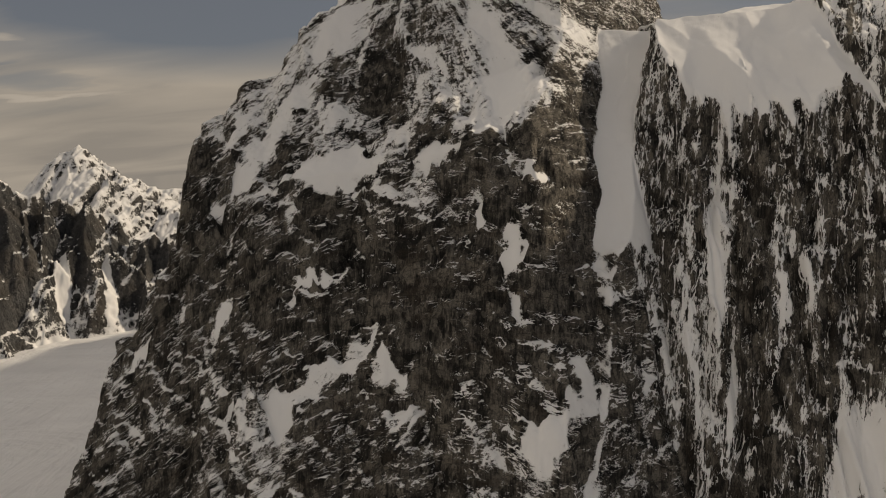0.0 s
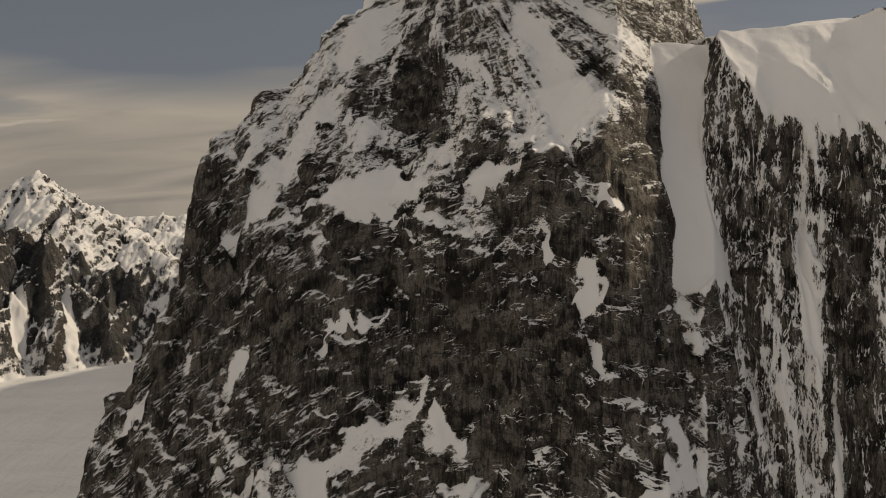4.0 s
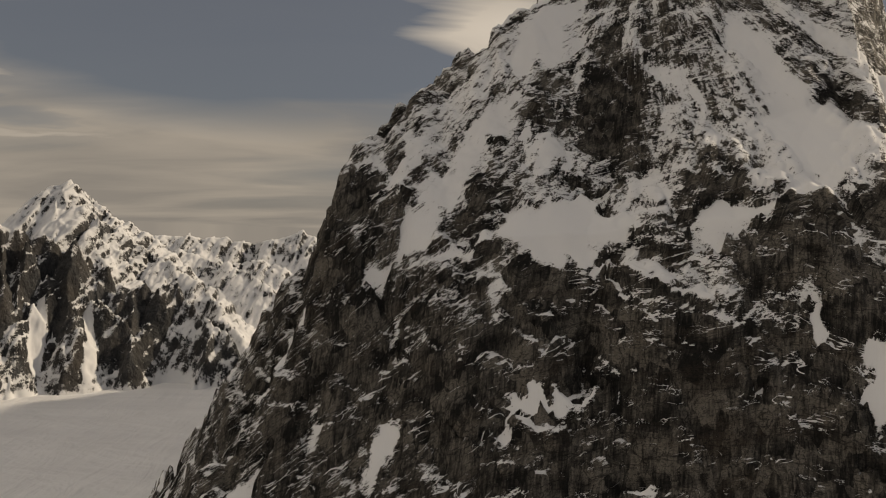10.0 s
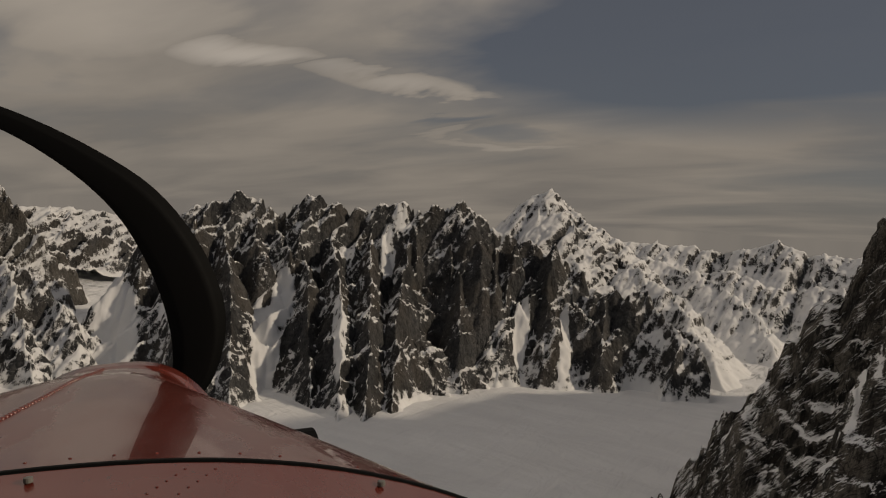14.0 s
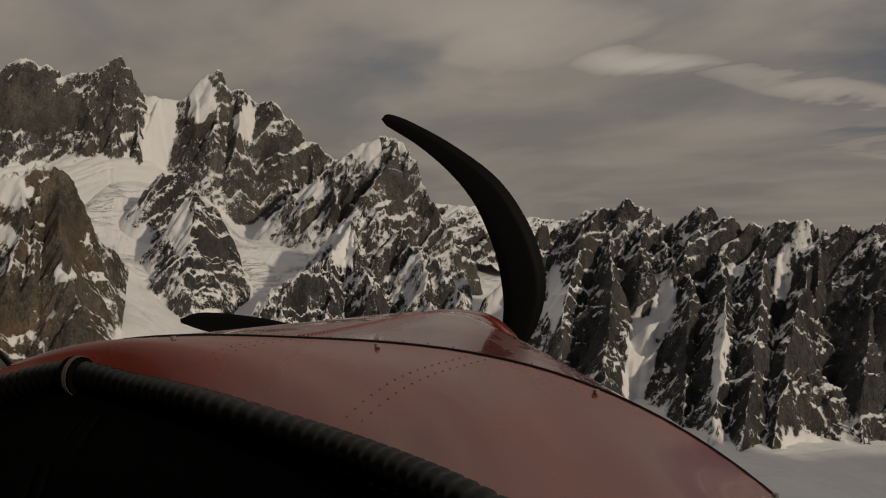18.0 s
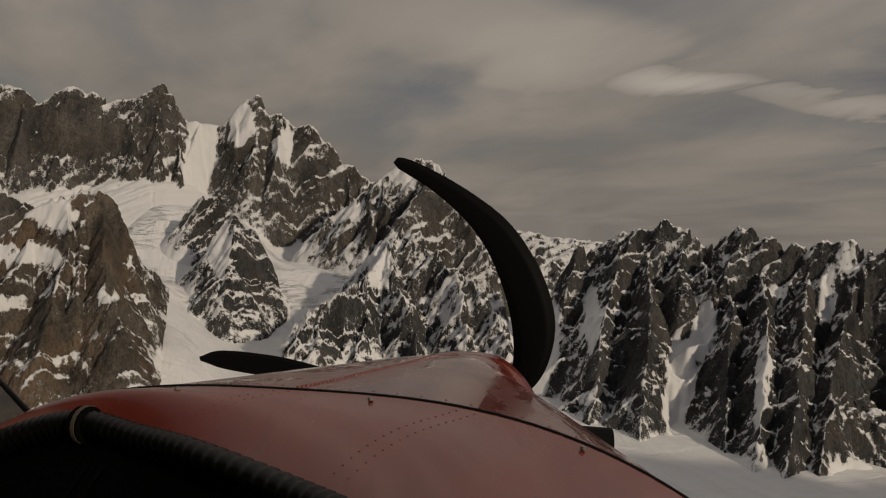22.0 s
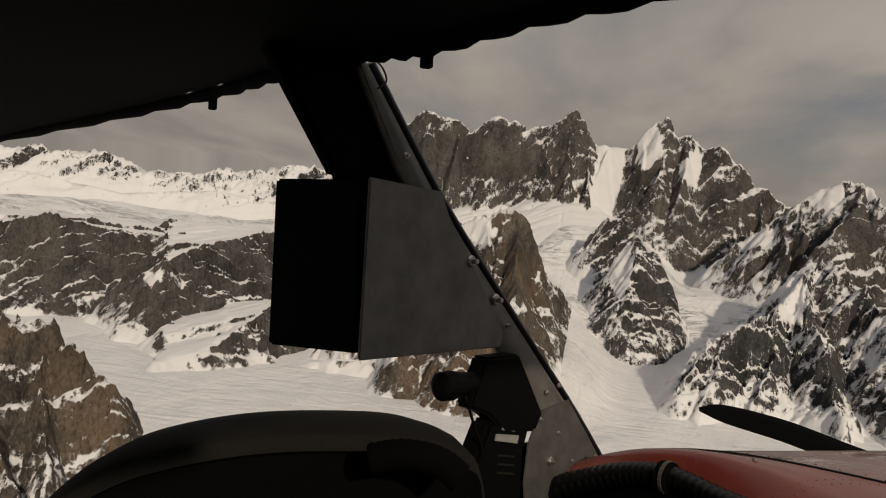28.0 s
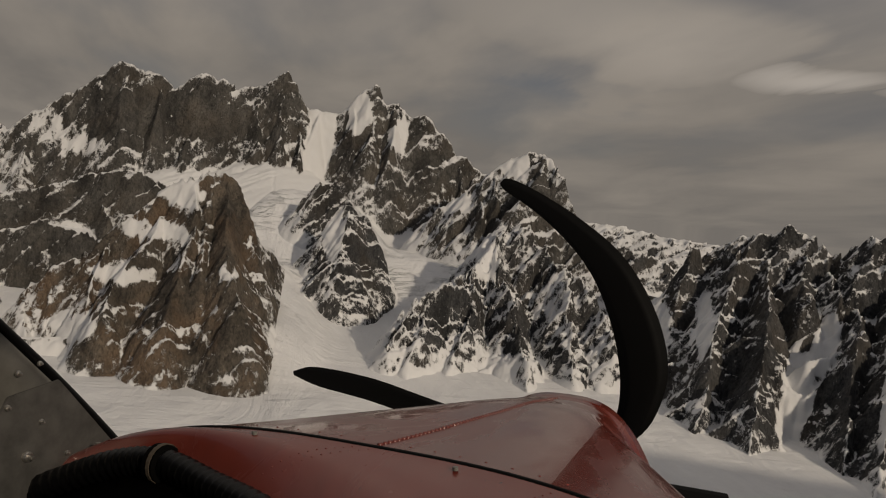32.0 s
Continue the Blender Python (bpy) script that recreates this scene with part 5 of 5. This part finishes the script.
hinge = [cowl_at(0.93 + 0.50 * k / 60, 0.0) for k in range(61)]
bm = bmesh.new()
for i, p in enumerate(hinge[:-1]):
    q = hinge[i + 1]
    tube(bm, [p + (q - p) * 0.1, p + (q - p) * 0.85], 0.0028, 8)
part("hinge", bm, RED, plane, "red piano hinge along the cowling top")
rivet_part(rivets([rear_at(0.15 + 0.8 * k / 16, 0.655) for k in range(17)]), RED, plane)
rivet_part(rivets([rear_at(0.15 + 0.8 * k / 16, 0.67) for k in range(17)]), RED, plane)
rivet_part(rivets([rear_at(0.2 + 0.75 * k / 10, 0.49) for k in range(11)]), RED, plane)
rivet_part(rivets([rear_at(0.2 + 0.75 * k / 10, 0.505) for k in range(11)]), RED, plane)
rivet_part(rivets([cowl_at(0.945, -0.9 + 1.8 * k / 40) for k in range(41)], 0.0016), RED, plane)
for s in (-0.55, -0.2, 0.16, 0.5, 0.75):
    bm = bmesh.new()
    lathe(bm, Matrix.Translation(cowl_at(SEAM - 0.018, s)), [(0.0032, -0.003), (0.0032, 0.0004), (0.002, 0.0008), (0.001, 0.0009)])
    part("fastener", bm, GREY, plane, "steel quarter-turn fastener")


def stub(p, d, r, length):
    bm = bmesh.new()
    m = Vector(d).normalized().to_track_quat("Z", "Y").to_matrix().to_4x4()
    m.translation = p
    return lathe(bm, m, [(r, 0), (r, length), (r * 0.88, length), (r * 0.86, length * 0.6), (0.001, length * 0.6)], 20)


part("exhaust_stub", stub((-0.20, 1.44, -0.40), (1, 0.25, -0.08), 0.032, 0.21), BLADE, plane, "black tube beside the nose")

# propeller
prop = thing("propeller", "matt black curved propeller blades at the red nose", "propeller")


def blade(outer, inner, y, thick):
    """A blade between two edges, thicker along its middle."""
    bm = bmesh.new()
    a, b = catmull([(p[0], y, p[1]) for p in outer], 6), catmull([(p[0], y, p[1]) for p in inner], 6)
    n, rows = 40, []
    for i in range(n + 1):
        k = i / n * (len(a) - 1)
        j = i / n * (len(b) - 1)
        p = a[int(k)].lerp(a[min(int(k) + 1, len(a) - 1)], k % 1)
        q = b[int(j)].lerp(b[min(int(j) + 1, len(b) - 1)], j % 1)
        mid = (p + q) / 2
        t = thick * (0.35 + 0.65 * i / n)
        rows.append([bm.verts.new(v) for v in (p, (p + mid) / 2 + Vector((0, t * 0.8, 0)), mid + Vector((0, t, 0)), (q + mid) / 2 + Vector((0, t * 0.6, 0)), q,
                                               (q + mid) / 2 - Vector((0, t * 0.4, 0)), mid - Vector((0, t * 0.5, 0)), (p + mid) / 2 - Vector((0, t * 0.5, 0)))])
    for r0, r1 in zip(rows, rows[1:]):
        for k in range(8):
            bm.faces.new((r0[k], r0[(k + 1) % 8], r1[(k + 1) % 8], r1[k]))
    bm.faces.new(rows[0]), bm.faces.new(rows[-1][::-1])
    return bm


part("blade", blade([(-0.456, 0.126), (-0.44, 0.136), (-0.39, 0.118), (-0.30, 0.068), (-0.21, 0.0), (-0.15, -0.085), (-0.118, -0.17), (-0.115, -0.24), (-0.14, -0.315), (-0.19, -0.37)],
                    [(-0.445, 0.112), (-0.372, 0.066), (-0.302, 0.005), (-0.252, -0.062), (-0.216, -0.15), (-0.2, -0.228), (-0.2, -0.29), (-0.215, -0.34), (-0.245, -0.37)], 1.6, 0.008), BLADE, prop)
part("blade", blade([(-0.93, -0.306), (-0.87, -0.290), (-0.73, -0.298), (-0.60, -0.322), (-0.45, -0.350), (-0.32, -0.37)],
                    [(-0.928, -0.316), (-0.86, -0.333), (-0.73, -0.348), (-0.60, -0.372), (-0.45, -0.400), (-0.32, -0.42)], 1.6, 0.008), BLADE, prop)
bm = bmesh.new()
lathe(bm, Matrix.Translation((-0.268, 1.50, -0.40)) @ Matrix.Rotation(radians(-90), 4, "X"), [(0.10, 0), (0.10, 0.06), (0.085, 0.11), (0.06, 0.16), (0.03, 0.195), (0.005, 0.205)], 28)
part("hub", bm, BLADE, prop)

# ribbed hose along the foot of the windscreen
hose = thing("hose", "ribbed black hose along the windscreen foot with a strap", "hose")
run = HOSE
part("hose_body", tube(bmesh.new(), run, lambda i: 0.0185 if i % 4 < 2 else 0.0165, 14), RUBBER, hose)
k0 = 120
part("strap", tube(bmesh.new(), [run[k0 - 4], run[k0 - 3], run[k0 + 3], run[k0 + 4]], lambda i: (0.019, 0.0235, 0.0235, 0.019)[i], 18), BLACK, hose)
part("tie", tube(bmesh.new(), [run[k0], run[k0 + 1], run[k0 + 2]], 0.0245, 18), CORD, hose, "tan tie round the hose")


def apron():
    """Dark panel that falls from the hose towards the seats."""
    bm = bmesh.new()
    top = [p + Vector((0, 0, -0.012)) for p in run[::6]]
    rows = [[bm.verts.new(p + Vector((0, -0.03 - 0.16 * k, -0.02 - 0.13 * k * k))) for p in top] for k in (0, 0.5, 1.0, 1.6)]
    rows.insert(0, [bm.verts.new(p) for p in top])
    for a, b in zip(rows, rows[1:]):
        for i in range(len(a) - 1):
            bm.faces.new((a[i], a[i + 1], b[i + 1], b[i]))
    bmesh.ops.solidify(bm, geom=list(bm.faces), thickness=0.006)
    return bm


part("glareshield", apron(), BLACK, plane, "black padded glareshield")

# windscreen post with its gusset
post = [(0.406, 0.268), (0.480, 0.147), (0.567, 0.022), (0.676, -0.081), (0.806, -0.245), (0.90, -0.34)]
edge = [(1.005, -0.345), (0.877, -0.209), (0.768, -0.103), (0.646, 0.015), (0.540, 0.124), (0.425, 0.262)]
part("windscreen_post", bevelled(prism(bmesh.new(), post + edge, 0, -0.80, -0.785), 0.002), GREY, plane, "dull grey metal windscreen post")
part("windscreen_seal", tube(bmesh.new(), catmull([(-0.792, a + 0.006, b) for a, b in edge], 8), 0.009, 8), RUBBER, plane, "black rubber windscreen seal")
part("post_tube", bevelled(prism(bmesh.new(), [(0.295, 0.262), (0.401, 0.122), (0.525, 0.112), (0.425, 0.264)], 0, -0.825, -0.80), 0.006), BLACK, plane, "black padded post")
part("gusset_plate", bevelled(prism(bmesh.new(), [(0.788, -0.195), (0.860, -0.185), (0.993, -0.335), (0.937, -0.40), (0.771, -0.40), (0.755, -0.30), (0.762, -0.24)], 0, -0.785, -0.782), 0.001), PLATE, plane, "bare aluminium gusset plate")


def bolt(f, u, size, x=-0.782):
    bm = bmesh.new()
    m = Matrix.Translation((x, f, u)) @ Matrix.Rotation(radians(90), 4, "Y")
    lathe(bm, m, [(size, 0), (size, size * 0.5), (size * 0.8, size * 0.8), (size * 0.45, size * 0.85), (size * 0.42, size * 1.8), (0.0005, size * 1.85)], 12)
    part("bolt", bm, STEEL, plane)


for f, u, s in ((0.488, 0.158, 0.0045), (0.80, -0.168, 0.004), (0.787, -0.208, 0.004), (0.835, -0.235, 0.0035), (0.70, -0.062, 0.0035), (0.775, -0.375, 0.0045), (0.815, -0.275, 0.007), (0.875, -0.285, 0.0035), (0.83, -0.16, 0.0035), (0.93, -0.315, 0.0035)):
    bolt(f, u, s)
for f, u in ((0.615, 0.029), (0.669, -0.024)):
    bolt(f, u, 0.0085, -0.783)

# roof
bm = bmesh.new()
prism(bm, [(-2.3, 0.40), (-1.5, 0.405), (-0.95, 0.39), (-0.67, 0.405), (0.15, 0.405), (0.15, -0.25), (-2.3, -0.25)], 2, 0.262, 0.30)
part("roof_lining", bevelled(bm, 0.008), BLACK, plane, "black cabin roof lining")
part("roof_trim", tube(bmesh.new(), catmull([(-2.3, 0.385, 0.26), (-1.5, 0.40, 0.258), (-1.13, 0.405, 0.26), (-0.93, 0.385, 0.257), (-0.75, 0.392, 0.259), (-0.66, 0.407, 0.258), (-0.5, 0.40, 0.261), (-0.3, 0.405, 0.26), (0.15, 0.405, 0.26)], 8), lambda i: 0.010 + 0.0025 * math.sin(i * 2.1), 10), BLACK, plane, "frayed black trim along the roof edge")
for x in (-0.665, -1.13):
    part("trim_tag", bevelled(prism(bmesh.new(), [(x - 0.008, 0.405), (x + 0.008, 0.405), (x + 0.006, 0.413), (x - 0.004, 0.415)], 2, 0.236, 0.256), 0.001), BLACK, plane)
part("wire_loop", tube(bmesh.new(), catmull([(-0.76, 0.41, 0.262), (-0.752, 0.42, 0.25), (-0.75, 0.425, 0.235), (-0.757, 0.418, 0.226)], 6), 0.0012, 6), CORD, plane, "thin brown wire loop")

# cabin behind the windscreen, open to the windows at the sides
def slab(name, x, y, z, label=""):
    bm = bmesh.new()
    prism(bm, [(x[0], y[0]), (x[1], y[0]), (x[1], y[1]), (x[0], y[1])], 2, *z)
    return part(name, bevelled(bm, 0.01), BLACK, plane, label)


slab("cabin_floor", (-1.25, 0.55), (-2.6, 0.9), (-1.25, -1.2))
slab("cabin_roof", (-2.3, 0.25), (-2.6, -0.252), (0.262, 0.30))
slab("cabin_side", (0.55, 0.60), (-2.6, 0.30), (-1.25, -0.45))
slab("cabin_side", (-1.30, -1.25), (-2.6, 0.30), (-1.25, -0.42))
slab("cabin_side", (-1.30, -1.25), (-2.6, -0.75), (-0.42, 0.26))
slab("rear_bulkhead", (-1.25, -0.62), (-2.64, -2.6), (-1.2, 0.26))
slab("rear_bulkhead", (0.12, 0.55), (-2.64, -2.6), (-1.2, 0.26))
slab("rear_bulkhead", (-0.62, 0.12), (-2.64, -2.6), (-0.08, 0.26))
slab("rear_bulkhead", (-0.62, 0.12), (-2.64, -2.6), (-1.2, -0.85))

part("side_panel", bevelled(prism(bmesh.new(), [(0.46, -0.75), (0.46, -0.215), (0.56, -0.222), (0.63, -0.240), (0.72, -0.250), (0.84, -0.255), (0.86, -0.40), (0.86, -0.75)], 0, -0.825, -0.805), 0.004), BLACK, plane, "black panel between hood and windscreen post")

# box on the post
box = thing("instrument_box", "black box with a grey side plate fixed to the windscreen post", "instrument box")
bm = bmesh.new()
prism(bm, [(-0.915, 0.386), (-0.80, 0.436), (-0.80, 0.56), (-0.90, 0.54)], 2, -0.088, 0.124)
part("housing", bevelled(bm, 0.003), DARK, box, "black housing")
bm = bmesh.new()
prism(bm, [(0.432, 0.126), (0.555, 0.119), (0.570, 0.09), (0.692, -0.07), (0.686, -0.092), (0.428, -0.094)], 0, -0.7845, -0.780)
part("side_plate", bevelled(bm, 0.002), GREY, box, "grey side plate")

compass = thing("compass", "black bracket-mounted compass below the grey box", "compass")
part("bracket", bevelled(prism(bmesh.new(), [(0.63, -0.10), (0.70, -0.10), (0.76, -0.19), (0.745, -0.215), (0.675, -0.21), (0.64, -0.18), (0.60, -0.165)], 0, -0.785, -0.755), 0.004), DARK, compass)
bm = bmesh.new()
lathe(bm, Matrix.Translation((-0.77, 0.575, -0.135)) @ Matrix.Rotation(radians(-90), 4, "X"), [(0.012, -0.02), (0.019, -0.016), (0.02, 0.0), (0.016, 0.02), (0.013, 0.06)], 18)
part("knob", bm, DARK, compass)
part("case", bevelled(prism(bmesh.new(), [(0.645, -0.19), (0.74, -0.19), (0.722, -0.245), (0.722, -0.42), (0.622, -0.42), (0.618, -0.24)], 0, -0.795, -0.757), 0.006), DARK, compass)
part("label_plate", bevelled(prism(bmesh.new(), [(0.672, -0.193), (0.70, -0.197), (0.696, -0.209), (0.668, -0.203)], 0, -0.757, -0.7555), 0.0004), PAPER, compass, "small white label")
part("label_plate", bevelled(prism(bmesh.new(), [(0.657, -0.207), (0.707, -0.216), (0.703, -0.227), (0.654, -0.216)], 0, -0.757, -0.7555), 0.0004), PAPER, compass, "small white label")
for i in range(3):
    part("label_bar", bevelled(prism(bmesh.new(), [(0.662, -0.236 - 0.012 * i), (0.70, -0.244 - 0.012 * i), (0.699, -0.247 - 0.012 * i), (0.661, -0.239 - 0.012 * i)], 0, -0.757, -0.7560), 0.0003), DUSTY, compass)
part("cable", tube(bmesh.new(), catmull([(-0.765, 0.60, -0.15), (-0.76, 0.615, -0.19), (-0.757, 0.63, -0.225), (-0.76, 0.64, -0.27)], 6), 0.0022, 8), DARK, compass)

# domed hood over the far side's instruments
hood = thing("instrument_hood", "domed black instrument hood faded grey along its rim", "instrument hood")


def hood_shell():
    bm = bmesh.new()
    rim = catmull([(-0.955, 0.03, -0.34), (-0.931, 0.123, -0.238), (-0.920, 0.187, -0.197), (-0.897, 0.252, -0.177), (-0.855, 0.336, -0.164), (-0.800, 0.417, -0.160), (-0.737, 0.489, -0.161), (-0.696, 0.526, -0.175), (-0.675, 0.54, -0.20), (-0.665, 0.55, -0.30)], 6)
    rim = [p - Vector((0, 0, 0.022)) for p in rim]
    away = Vector((-0.85, 0.52, 0))
    rows = [[bm.verts.new(p + away * d + Vector((0, 0, z))) for p in rim] for d, z in ((0.0, -0.022), (0.0, -0.006), (0.012, 0.0), (0.10, 0.0), (0.22, -0.02), (0.30, -0.06))]
    for a, b in zip(rows, rows[1:]):
        for i in range(len(a) - 1):
            bm.faces.new((a[i], a[i + 1], b[i + 1], b[i]))
    return bm


def hood_face():
    bm = bmesh.new()
    rim = catmull([(-0.955, 0.03, -0.35), (-0.929, 0.123, -0.262), (-0.917, 0.187, -0.220), (-0.893, 0.252, -0.200), (-0.85, 0.336, -0.188), (-0.795, 0.417, -0.184), (-0.733, 0.489, -0.184), (-0.694, 0.526, -0.195), (-0.675, 0.54, -0.215), (-0.665, 0.55, -0.31)], 6)
    rim = [p - Vector((0, 0, 0.022)) for p in rim]
    a = [bm.verts.new(p) for p in rim]
    b = [bm.verts.new((p.x, p.y, -0.75)) for p in rim]
    c = [bm.verts.new(p + Vector((-0.85, 0.52, 0)) * 0.02) for p in rim]
    for i in range(len(a) - 1):
        bm.faces.new((a[i], a[i + 1], b[i + 1], b[i]))
        bm.faces.new((a[i], c[i], c[i + 1], a[i + 1]))
    return bm


part("shell", hood_shell(), DUSTY, hood, "faded grey-black padded rim")
part("panel", hood_face(), BLACK, hood, "black instrument panel")
knob_path = catmull([(-0.70, 0.385, -0.185), (-0.672, 0.41, -0.178), (-0.645, 0.435, -0.184), (-0.625, 0.45, -0.20)], 10)
part("grip", tube(bmesh.new(), knob_path, lambda i: 0.017 if i % 2 else 0.0155, 14), BLACK, hood, "ribbed black grip")
